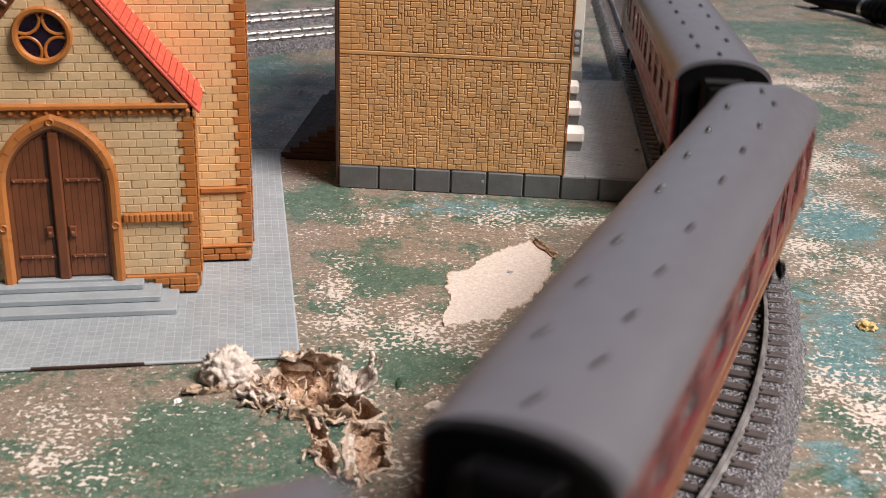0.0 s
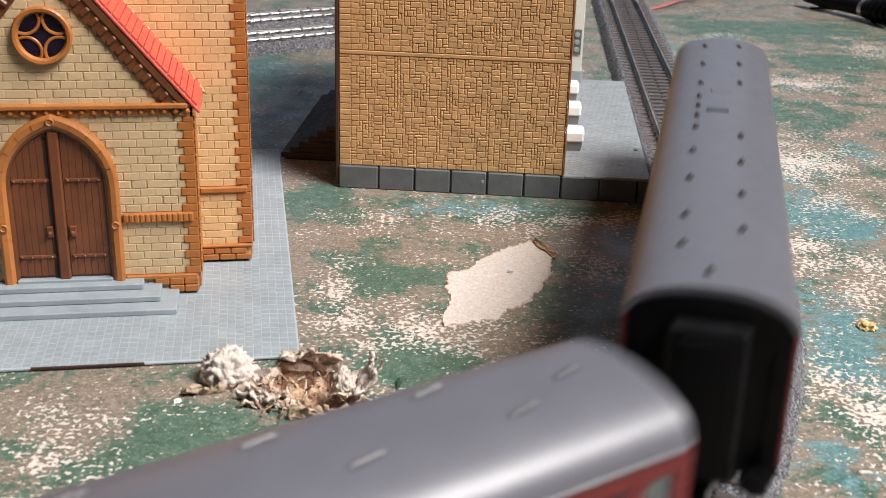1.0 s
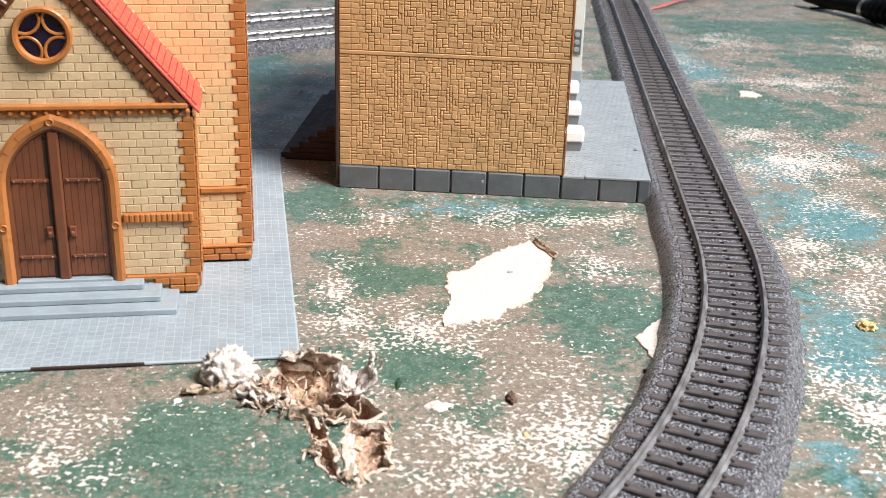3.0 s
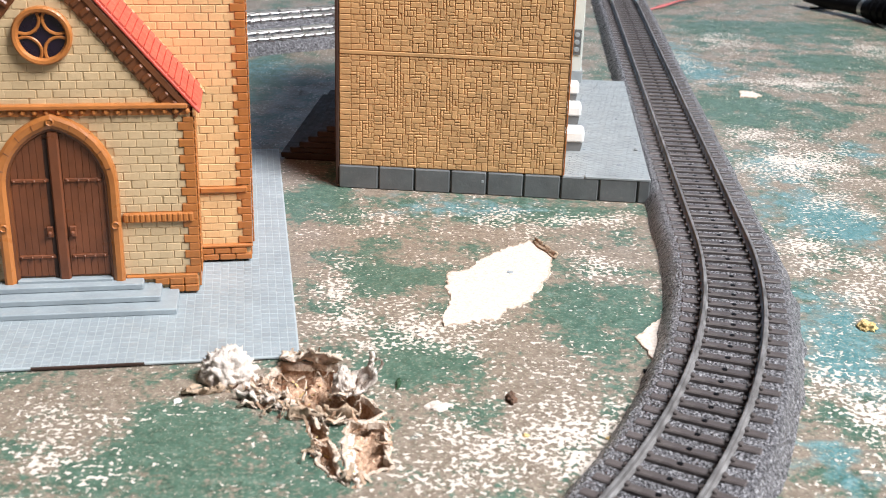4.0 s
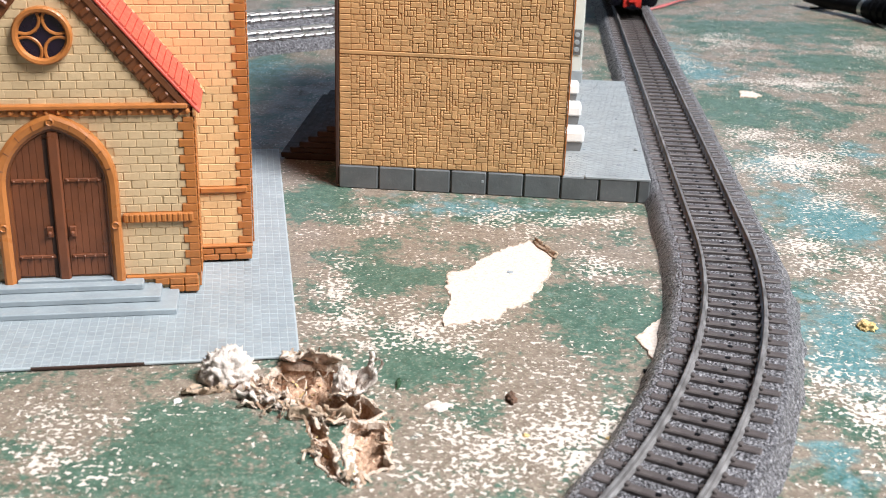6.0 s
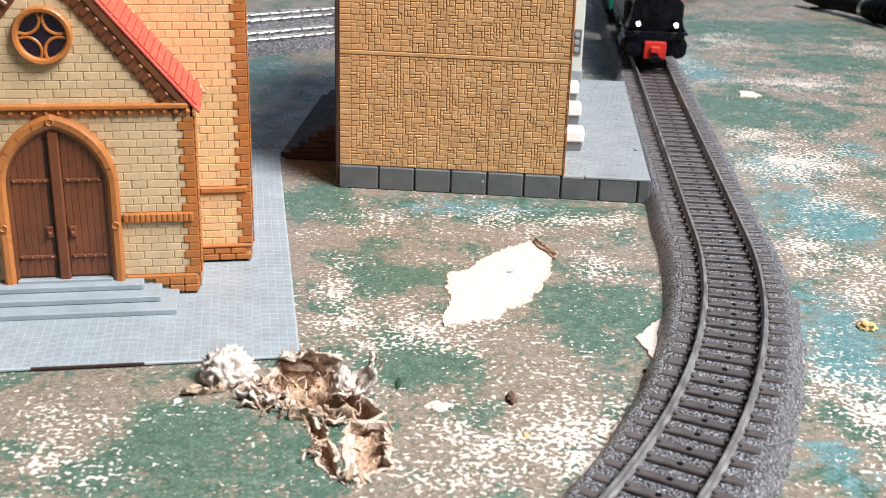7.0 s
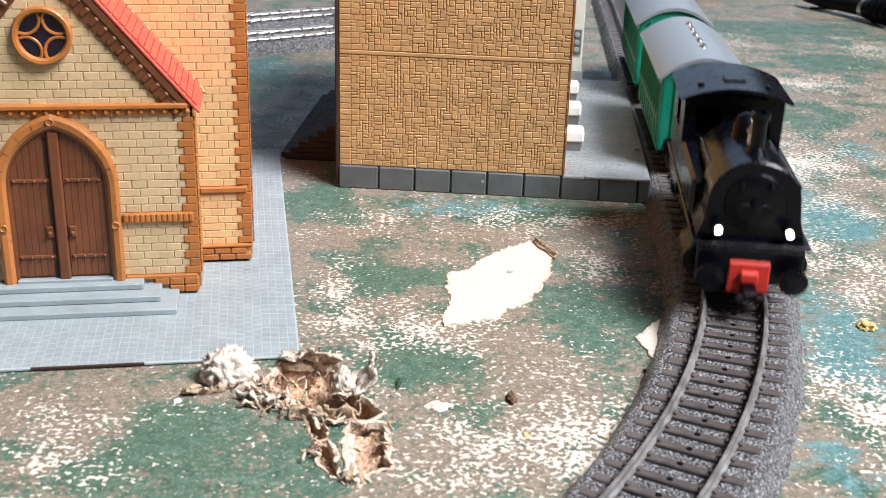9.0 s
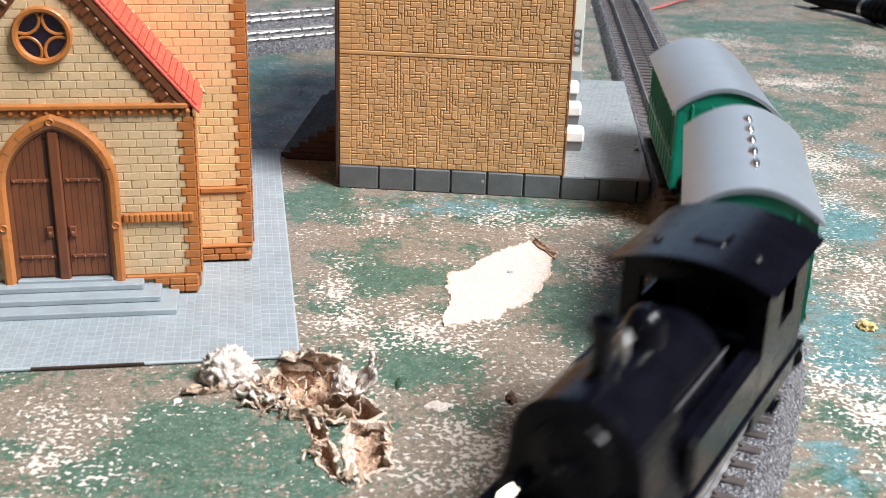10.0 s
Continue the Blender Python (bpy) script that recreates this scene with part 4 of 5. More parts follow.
def church():
    ch = thing("church", "cream brick plastic model church with ochre trim and red roof", "church", CH)
    pf = pose(FU, FV, 0)
    fc = -HALF
    z_b = 0.0065
    apex = EAVE + SLOPE * (HALF + 0.0017)
    bm = bmesh.new()
    prism(bm, [(-2 * HALF, 0.002), (0, 0.002), (0, EAVE), (fc, apex - 0.002), (-2 * HALF, EAVE)], 0.0, 0.0235)
    wall = part("porch_wall", bm, M["cream_joint"], ch, "cream brick porch gable", m=pf)
    outer = arch_pts(0.0170, 0.0, 0.0362, 0.0571)

    def keep(u, z):
        if abs(u - fc) < 0.0160 and inside(u - fc, z, outer):
            return False
        if math.hypot(u - fc, z - 0.0793) < 0.0070:
            return False
        return z < EAVE + SLOPE * (0.0010 - u) - 0.0015 and z < EAVE + SLOPE * (2 * HALF + u) - 0.0015
    brick_course(wall, M["cream"], -2 * HALF + 0.0006, -0.0006, z_b + 0.0010, apex, 0.0043, 0.00246, keep, Matrix(), split=lambda u, z: u > -0.056 and z < 0.092)
    # plinth bricks
    for k in range(3):
        a = -0.0128 + k * 0.0043
        boxed("plinth_brick", M["ochre"], ch, a, a + 0.0042, -0.0012, 0.002, 0.0042, z_b, 0.0003, m=pf)
        if k > 0:
            boxed("plinth_brick", M["ochre"], ch, a, a + 0.0042, -0.0014, 0.002, 0.0019, 0.0041, 0.0003, m=pf)
    boxed("plinth_cap", M["ochre"], ch, -0.0210, -0.0002, -0.0011, 0.001, z_b - 0.0004, z_b + 0.0010, 0.0003, m=pf)
    # ledges with small blocks
    for z, h, u0, u1, pr in ((0.0593, 0.0016, -2 * HALF, -0.0005, 0.0020), (0.0257, 0.0030, -0.0207, -0.0005, 0.0012)):
        led = boxed("ledge", M["ochre"], ch, u0, u1, -pr, 0.001, z - h / 2, z + h / 2, 0.0004, label="ochre moulded ledge", m=pf)
        u = u0 + 0.001
        while u < u1 - 0.001 and h < 0.002:
            boxed("ledge_block", M["ochre"], led, u, u + 0.0018, -pr * 0.85, 0.0005, z - h / 2 - 0.0018, z - h / 2 + 0.0002, 0.0007)
            u += 0.0032
        if h < 0.002:
            boxed("ledge_back", M["ochre"], led, u0, u1, -0.0008, 0.0005, z - h / 2 - 0.0019, z - h / 2 + 0.0001)
        u = u0 + 0.0002
        while u < u1 - 0.0012 and h > 0.002:
            boxed("ledge_block", M["ochre"], led, u, u + 0.0013, -pr - 0.0003, 0.0, z - h / 2 + 0.0002, z + h / 2 - 0.0002, 0.0003)
            u += 0.00155
    quoins(ch, pf, 0.0075, EAVE - 0.001)
    # side of the porch
    boxed("porch_side", M["ochre"], ch, 0.0001, 0.0006, 0.003, 0.0233, 0.002, EAVE, m=pf)
    # door frame, leaves, planks
    dm = pf @ pose(fc, 0, 0)
    inner = arch_pts(0.0138, z_b, 0.0362, 0.0535)
    band("door_frame", M["ochre"], ch, arch_pts(0.0170, z_b - 0.0005, 0.0362, 0.0575), inner, -0.0030, 0.001, False, dm, "ochre moulded pointed door frame")
    band("inner_moulding", M["shade_joint_brown"], ch, arch_pts(0.0141, z_b - 0.0003, 0.0362, 0.0539), arch_pts(0.0128, z_b - 0.0003, 0.0362, 0.0523), -0.0017, 0.0008, False, dm, "brown inner roll of the door frame")
    for sx in (-1, 1):
        bm = bmesh.new()
        half_arch = [(0, z_b + 0.0014)] + [(x, max(z, z_b + 0.0014)) for x, z in inner if x >= 0]
        prism(bm, [(sx * x, z) for x, z in half_arch], -0.0002, 0.0008)
        leaf = part("door", bm, M["doorwood"], ch, "brown plank door leaf", m=dm)
        for k in range(6):
            x = (0.0018 if sx > 0 else 0.0030) + k * 0.0019
            if x > 0.0126:
                continue
            def arch_z(v):
                for (ax, az), (bx, bz) in zip(inner[1:], inner[2:]):
                    if bx <= v <= ax:
                        return az + (bz - az) * ((ax - v) / max(1e-9, ax - bx))
                return 0.0362
            x2 = min(x + 0.0018, 0.0134)
            bm = bmesh.new()
            prism(bm, [(sx * x, z_b + 0.0018), (sx * x2, z_b + 0.0018), (sx * x2, arch_z(x2) - 0.0003), (sx * x, arch_z(x) - 0.0003)], -0.0007, 0.0, "y", 0.0002)
            part("plank", bm, M["doorwood"], leaf)
        for z in (0.0145, 0.0378):
            a, b = sorted((sx * 0.0022, sx * 0.0125))
            boxed("hinge_strap", M["doorwood"], leaf, a, b, -0.0011, -0.0005, z - 0.0006, z + 0.0006, 0.0003)
            for k in range(4):
                bm = bmesh.new()
                lathe(bm, [(0.0004, 0), (0.0004, 0.0003), (0.0002, 0.0005)], 8, pose(sx * (0.0032 + k * 0.0028), -0.0013, z, 90))
                part("rivet", bm, M["doorwood"], leaf)
        a, b = sorted((sx * 0.0022, sx * 0.0042))
        plate = boxed("lock_plate", M["doorwood"], leaf, a, b, -0.0015, -0.0005, 0.0205, 0.0240, 0.0003)
        bm = bmesh.new()
        lathe(bm, [(0.0003, 0), (0.0003, 0.0005), (0.0007, 0.0008), (0.0006, 0.0012), (0.0003, 0.0014)], 12, pose(sx * 0.0032, -0.0014, 0.0222, 90))
        part("door_knob", bm, M["doorwood"], leaf)
    # dark strip painted in for the shade between leaf and post
    boxed("door_gap", M["stairs"], ch, -0.0030, -0.0014, -0.0007, 0.0, z_b + 0.0004, 0.0500, 0.0001, label="dark strip for the shade beside the door post", m=dm)
    boxed("door_post", M["doorwood"], ch, -0.0016, 0.0016, -0.0020, 0.0, z_b, 0.0525, 0.0005, label="brown middle post of the door", m=dm)
    # round bosses on the frame and a threshold
    for bx, bz in ((0.0, 0.0556), (0.0155, 0.0245), (-0.0155, 0.0245)):
        bm = bmesh.new()
        lathe(bm, [(0.0012, 0), (0.0012, 0.0004), (0.0009, 0.0006), (0.0007, 0.0003)], 16, pose(bx, -0.0030, bz, 90))
        part("frame_boss", bm, M["ochre"], ch, m=dm)
    for sx in (-1, 1):
        for k in (2, 4, 6, 8):
            (ax, az), (bx, bz) = arch_pts(0.0170, z_b, 0.0362, 0.0575)[1 + k], inner[1 + k]
            bm = bmesh.new()
            tube(bm, [(sx * ax, -0.0022, az), (sx * (0.7 * ax + 0.3 * bx), -0.0030, 0.7 * az + 0.3 * bz), (sx * (0.25 * ax + 0.75 * bx), -0.0027, 0.25 * az + 0.75 * bz)], 0.00016, 5)
            part("frame_joint", bm, M["shade_joint_brown"], ch, m=dm)
    boxed("threshold", M["palegrey"], ch, -0.0135, 0.0135, -0.0026, 0.0, z_b - 0.0002, z_b + 0.0012, 0.0002, label="pale door threshold", m=dm)
    # round window
    wm = pf @ pose(fc, 0, 0.0793)
    circ = lambda r, n=40, cx=0, cz=0: [(cx + r * math.cos(2 * math.pi * i / n), cz + r * math.sin(2 * math.pi * i / n)) for i in range(n)]
    win = band("round_window", M["ochre"], ch, circ(0.0080), circ(0.0062), -0.0024, 0.0008, True, wm, "ochre round rose window frame")
    bm = bmesh.new()
    prism(bm, circ(0.0064), -0.0009, 0.0006)
    part("pane", bm, M["darkglass"], win, "dark window pane")
    for k in range(4):
        a = math.pi / 4 + k * math.pi / 2
        # quarter ring leaves that meet at the middle
        ctr = (0.0062 * math.cos(a) * 1.0, 0.0062 * math.sin(a) * 1.0)
        bm = bmesh.new()
        pts_o = [(ctr[0] + 0.0044 * math.cos(a + math.pi + t), ctr[1] + 0.0044 * math.sin(a + math.pi + t)) for t in np.linspace(-1.25, 1.25, 13)]
        pts_i = [(ctr[0] + 0.0034 * math.cos(a + math.pi + t), ctr[1] + 0.0034 * math.sin(a + math.pi + t)) for t in np.linspace(-1.25, 1.25, 13)]
        rings, n = ring_band(bm, pts_o, pts_i, -0.0014, 0.0002, 0.0003)
        for p, q in zip(rings, rings[1:]):
            for i in range(n - 1):
                bm.faces.new([p[i], p[i + 1], q[i + 1], q[i]])
        part("tracery", bm, M["ochre"], win)
    # porch roof: two slabs with rows of tiles, below them verge trim darkened for shade
    L = (HALF + 0.0032) * math.hypot(1, SLOPE)
    ang = math.degrees(math.atan(SLOPE))
    for sx in (1, -1):
        rm = pf @ pose(fc, -0.0016, apex + 0.0026) @ (Matrix() if sx > 0 else Matrix.Scale(-1, 4, (1, 0, 0))) @ pose(0, 0, 0, 0, ang, 0)
        bm = bmesh.new()
        box(bm, 0.0, L, 0.0, 0.0250, -0.0010, 0.0, 0.0003)
        slab = part("roof", bm, M["redroof"], ch, "red tiled porch roof", m=rm)
        a = 0.0006
        while a < L - 0.003:
            bm = bmesh.new()
            b = min(L - 0.0002, a + 0.00205)
            y = 0.0002
            while y < 0.0246:
                y2 = 0.0248
                p = [bm.verts.new(v) for v in ((a, y, -0.0002), (a, y2, -0.0002), (b, y2, -0.0002), (b, y, -0.0002), (a, y, 0.0005), (a, y2, 0.0005), (b, y2, 0.0006), (b, y, 0.0006))]
                for f in ((0, 1, 5, 4), (1, 2, 6, 5), (2, 3, 7, 6), (3, 0, 4, 7), (4, 5, 6, 7)):
                    bm.faces.new([p[i] for i in f])
                y = y2 + 0.0001
            part("roof_tile", bm, M["redroof"], slab)
            a += 0.0024
        verge = boxed("verge", M["shade_joint_brown"], ch, 0.001, L - 0.003, 0.0008, 0.0026, -0.0072, -0.0011, 0.0003, m=rm)
        boxed("verge_rail", M["shade_joint_brown"], verge, 0.001, L - 0.003, 0.0003, 0.0012, -0.0034, -0.0011, 0.0004)
        a = 0.003
        while a < L - 0.006:
            boxed("verge_block", M["shade_joint_brown"], verge, a, a + 0.0018, 0.0001, 0.0012, -0.0066, -0.0034, 0.0007)
            a += 0.0034
    bm = bmesh.new()
    for k in range(40):
        q = 0.0010 + k * L / 40
        box(bm, q, q + L / 40 * random.Random(k).uniform(0.7, 1.0), 0.0234, 0.0250, -0.0005, 0.0003 + 0.0005 * random.Random(k + 50).random(), 0.0003)
    part("roof_flashing", bm, M["cream_joint"], ch, "cream ragged joint strip above the porch roof", m=pf @ pose(fc, -0.0016, apex + 0.0026) @ pose(0, 0, 0, 0, ang, 0))
    # nave front
    tu, tv = -0.0126, 0.0675
    tm = pose(tu, tv, 0)
    cx = FU + fc - tu
    zt = 0.118
    bm = bmesh.new()
    prism(bm, [(2 * cx, 0.002), (0, 0.002), (0, zt), (cx, zt + 0.055), (2 * cx, zt)], 0.0, 0.1)
    nave = part("nave_wall", bm, M["cream_joint"], ch, "cream brick nave wall", m=tm)
    brick_course(nave, M["nave_cream"], 2 * cx + 0.0006, -0.0006, 0.0070, zt, 0.0043, 0.00246,
                 lambda u, z: u > -0.030 or z > 0.05, Matrix(), split=lambda u, z: u > -0.034 and z < 0.092, seed=5)
    boxed("nave_side", M["ochre"], ch, 0.0001, 0.0006, 0.003, 0.1, 0.002, zt, m=tm)
    quoins(ch, tm, 0.0075, zt)
    boxed("ledge", M["ochre"], ch, -0.0150, -0.0003, -0.0012, 0.001, 0.0247, 0.0267, 0.0004, m=tm)
    boxed("plinth_cap", M["ochre"], ch, -0.0155, 0.0008, -0.0012, 0.002, 0.0062, 0.0074, 0.0004, m=tm)
    for r in range(2):
        for k in range(3):
            a = -0.0150 + k * 0.0052 - (0.0015 if r else 0)
            boxed("plinth_brick", M["ochre"], ch, a, a + 0.0050, -0.0010, 0.002, 0.0020 + r * 0.0021, 0.0040 + r * 0.0021, 0.0003, m=tm)
    for sx in (1, -1):
        rm = tm @ pose(cx, -0.003, zt + 0.058) @ (Matrix() if sx > 0 else Matrix.Scale(-1, 4, (1, 0, 0))) @ pose(0, 0, 0, 0, math.degrees(math.atan2(0.055, -cx)), 0)
        boxed("roof", M["redroof"], ch, 0, math.hypot(cx, 0.055) + 0.004, 0, 0.107, -0.0024, 0.0, 0.0004, m=rm)
    return ch


church()


def pavement():
    pv = thing("pavement", "pale grey tiled plastic pavement under the church", "pavement", CH, kind="structure")
    x0, y1, z = -0.135, 0.190, 0.0011
    boxed("paving_sheet", M["pavejoint"], pv, x0, 0.0, -0.0009, y1, 0.0003, z, 0.0002)
    # dark brown core, set back, for the shade line under the sheet's edge
    boxed("paving_core", M["stairs"], pv, x0 + 0.001, -0.0012, -0.0002, y1 - 0.001, 0.0, 0.0006)
    rng = random.Random(8)
    bm = bmesh.new()
    x = -0.0004
    while x > x0 + 0.003:
        w = 0.0024
        y = -0.0004 + rng.uniform(-0.0022, 0)
        while y < y1 - 0.0005:
            y2 = min(y1 - 0.0004, y + 0.0031)
            ya = max(-0.0004, y)
            if y2 - ya > 0.0006:
                c = 0.00008
                h = 0.00007 + rng.uniform(0, 0.00005)
                e = 0.00016
                p = [bm.verts.new(v) for v in ((x - w + c, ya + c, z - 0.0001), (x - c, ya + c, z - 0.0001), (x - c, y2 - c, z - 0.0001), (x - w + c, y2 - c, z - 0.0001))]
                q = [bm.verts.new(v) for v in ((x - w + 2 * c, ya + c + e, z + h), (x - 2 * c, ya + c + e, z + h), (x - 2 * c, y2 - c - e, z + h), (x - w + 2 * c, y2 - c - e, z + h))]
                bm.faces.new(q)
                for i in range(4):
                    bm.faces.new([p[i], p[(i + 1) % 4], q[(i + 1) % 4], q[i]])
            y += 0.0031
        x -= w
    o = part("tile_paving", bm, M["palegrey"], pv)
    o["kind"] = "stuff"
    boxed("glue_stain", M["stairs"], pv, -0.070, -0.041, -0.00115, -0.0004, 0.0004, 0.00112, 0.0001, label="dark dried glue along the edge")


pavement()


def church_steps():
    st = thing("church_steps", "three pale grey plastic steps before the church door", "steps", CH)
    c = FU - HALF
    for i, (hw, y) in enumerate(((0.0323, 0.0285), (0.0274, 0.0338), (0.0223, 0.0388))):
        boxed("step", M["palegrey"], st, c - hw, c + hw, y, FV + 0.0005, 0.0011 + i * 0.0019, 0.0030 + i * 0.0019, 0.0003)


church_steps()


# ---------- far clutter ----------
def wires():
    for dx, up in ((0.0, 0.0), (0.0035, 0.0015)):
        bm = bmesh.new()
        tube(bm, [(0.1405 + dx * 0.3, 0.826 + dx, 0.0009), (0.150 + dx, 0.842, 0.0012), (0.1640 + dx, 0.858, 0.0016 + up), (0.190 + dx, 0.882, 0.0030 + up), (0.26, 0.95, 0.003), (0.34, 1.02, 0.0012)], 0.0007, 8)
        tagged(part("wire", bm, M["wirered"], smooth=True), "thin red feeder wire lying on the board", "wire", "feeder wires")


wires()


def stand():
    st = thing("camera_stand", "black jointed stand leg lying over the board", "stand", pose(0.0085, 0.006, 0))
    bm = bmesh.new()
    tube(bm, [(0.2520, 0.8560, 0.0085), (0.2600, 0.8440, 0.0080), (0.2720, 0.8270, 0.0080), (0.2800, 0.8130, 0.0080)], [0.0042, 0.0052, 0.0054, 0.0054], 18)
    part("leg", bm, M["black"], st, "black plastic leg section")
    bm = bmesh.new()
    tube(bm, [(0.2797, 0.8135, 0.0080), (0.2815, 0.8100, 0.0080)], [0.0059, 0.0059], 18)
    part("joint_ring", bm, M["rail"], st, "bright metal ring")
    bm = bmesh.new()
    tube(bm, [(0.2815, 0.8100, 0.0080), (0.2850, 0.8040, 0.0088), (0.2950, 0.7850, 0.0105), (0.33, 0.72, 0.0150)], [0.0066, 0.0082, 0.0095, 0.0100], 18)
    part("lower_leg", bm, M["black"], st, "black ribbed lower leg")
    for k in range(4):
        bm = bmesh.new()
        tube(bm, [(0.2860 + 0.0028 * k, 0.8022 - 0.0054 * k, 0.0090 + 0.0005 * k), (0.2868 + 0.0028 * k, 0.8006 - 0.0054 * k, 0.00915 + 0.0005 * k)], 0.0092 + 0.0005 * k, 18)
        part("grip_rib", bm, M["black"], st)
    # thin black tube along the board beside the leg
    bm = bmesh.new()
    tube(bm, [(0.2540, 0.8495, 0.0010), (0.2750, 0.8480, 0.0010), (0.2920, 0.8460, 0.0010), (0.33, 0.842, 0.001)], 0.0009, 8)
    part("strap", bm, M["black"], st)
    bm = bmesh.new()
    prism(bm, [(0.2880, 0.7990), (0.2870, 0.7650), (0.36, 0.73), (0.38, 0.82)], 0.0003, 0.0011, "z")
    tagged(part("paper_sheet", bm, M["white"], m=pose(0.006, 0.004, 0)), "pale white sheet lying on the board", "paper sheet")


stand()


# ---------- trains ----------
def wheelset(parent, y, r=0.0062, gauge=0.0082):
    bm = bmesh.new()
    for sx in (-1, 1):
        lathe(bm, [(0.0012, -0.0013), (r - 0.0008, -0.0013), (r, -0.0009), (r, 0.0009), (r + 0.0009, 0.0011), (r + 0.0009, 0.0016), (0.0012, 0.0016)] if sx < 0 else
              [(0.0012, 0.0013), (r - 0.0008, 0.0013), (r, 0.0009), (r, -0.0009), (r + 0.0009, -0.0011), (r + 0.0009, -0.0016), (0.0012, -0.0016)], 20,
              pose(sx * gauge, 0, 0, 0, 90))
        for k in range(5):
            box(bm, sx * gauge + sx * 0.0012, sx * gauge + sx * 0.0016, -0.0005, 0.0005, 0.001, r - 0.001, 0, pose(0, 0, 0, 72 * k))
    lathe(bm, [(0.0008, -gauge), (0.0008, gauge)], 10, pose(0, 0, 0, 0, 90))
    return part("wheelset", bm, M["black"], parent, "black wheels on one axle", m=pose(0, y, r))


def rounded_roof(bm, w, z0, z1, y0, y1, n=16, t=0.0012, over=0.0, shallow=False):
    """An arched roof from y0 to y1; shallow: one flat curve with sharp eaves."""
    hw = w / 2 + over

    def arch(i, half, rise):
        if shallow:
            u = 2 * i / n - 1
            return half * u, rise * (1 - u * u)
        a = math.pi * i / n
        return -half * math.copysign(abs(math.cos(a)) ** 0.93, math.cos(a)), rise * math.sin(a) ** 0.95
    rings = []
    for y in (y0, y1):
        ring = []
        for i in range(n + 1):
            x, z = arch(i, hw, z1 - z0)
            ring.append(bm.verts.new((x, y, z0 + z)))
        for i in range(n, -1, -1):
            x, z = arch(i, hw - t, z1 - t - z0)
            ring.append(bm.verts.new((x, y, z0 - 0.0003 + z)))
        rings.append(ring)
    k = len(rings[0])
    for r0, r1 in zip(rings, rings[1:]):
        for i in range(k):
            bm.faces.new([r0[i], r0[(i + 1) % k], r1[(i + 1) % k], r1[i]])
    bm.faces.new(rings[0])
    bm.faces.new(rings[-1])


def side_wall(name, mat, parent, x, y0, y1, z0, z1, wins, thick=0.0009, label=""):
    """A coach side with its window openings; wins: (ya, yb, za, zb)."""
    bm = bmesh.new()
    ys = sorted({y0, y1, *[w[0] for w in wins], *[w[1] for w in wins]})
    zs = sorted({z0, z1, *[w[2] for w in wins], *[w[3] for w in wins]})
    s = 1 if x > 0 else -1

    def solid(ya, yb, za, zb):
        c, d = (ya + yb) / 2, (za + zb) / 2
        return not any(w[0] < c < w[1] and w[2] < d < w[3] for w in wins)
    cells = {(i, j): solid(ys[i], ys[i + 1], zs[j], zs[j + 1]) for i in range(len(ys) - 1) for j in range(len(zs) - 1)}
    vs = {}

    def V(i, j, k):
        if (i, j, k) not in vs:
            xx = x - s * (0 if not k else thick)
            vs[i, j, k] = bm.verts.new((xx, ys[i], zs[j]))
        return vs[i, j, k]
    for (i, j), ok in cells.items():
        if not ok:
            continue
        bm.faces.new([V(i, j, 0), V(i + 1, j, 0), V(i + 1, j + 1, 0), V(i, j + 1, 0)])
        bm.faces.new([V(i, j, 1), V(i, j + 1, 1), V(i + 1, j + 1, 1), V(i + 1, j, 1)])
        for a, b, nb in (((i, j), (i + 1, j), (i, j - 1)), ((i, j + 1), (i + 1, j + 1), (i, j + 1)), ((i, j), (i, j + 1), (i - 1, j)), ((i + 1, j), (i + 1, j + 1), (i + 1, j))):
            if not cells.get(nb, False):
                bm.faces.new([V(*a, 0), V(*b, 0), V(*b, 1), V(*a, 1)])
    return part(name, bm, mat, parent, label)


CW, C_EAVE, C_TOP = 0.0325, 0.0440, 0.0517
PIV = 0.088


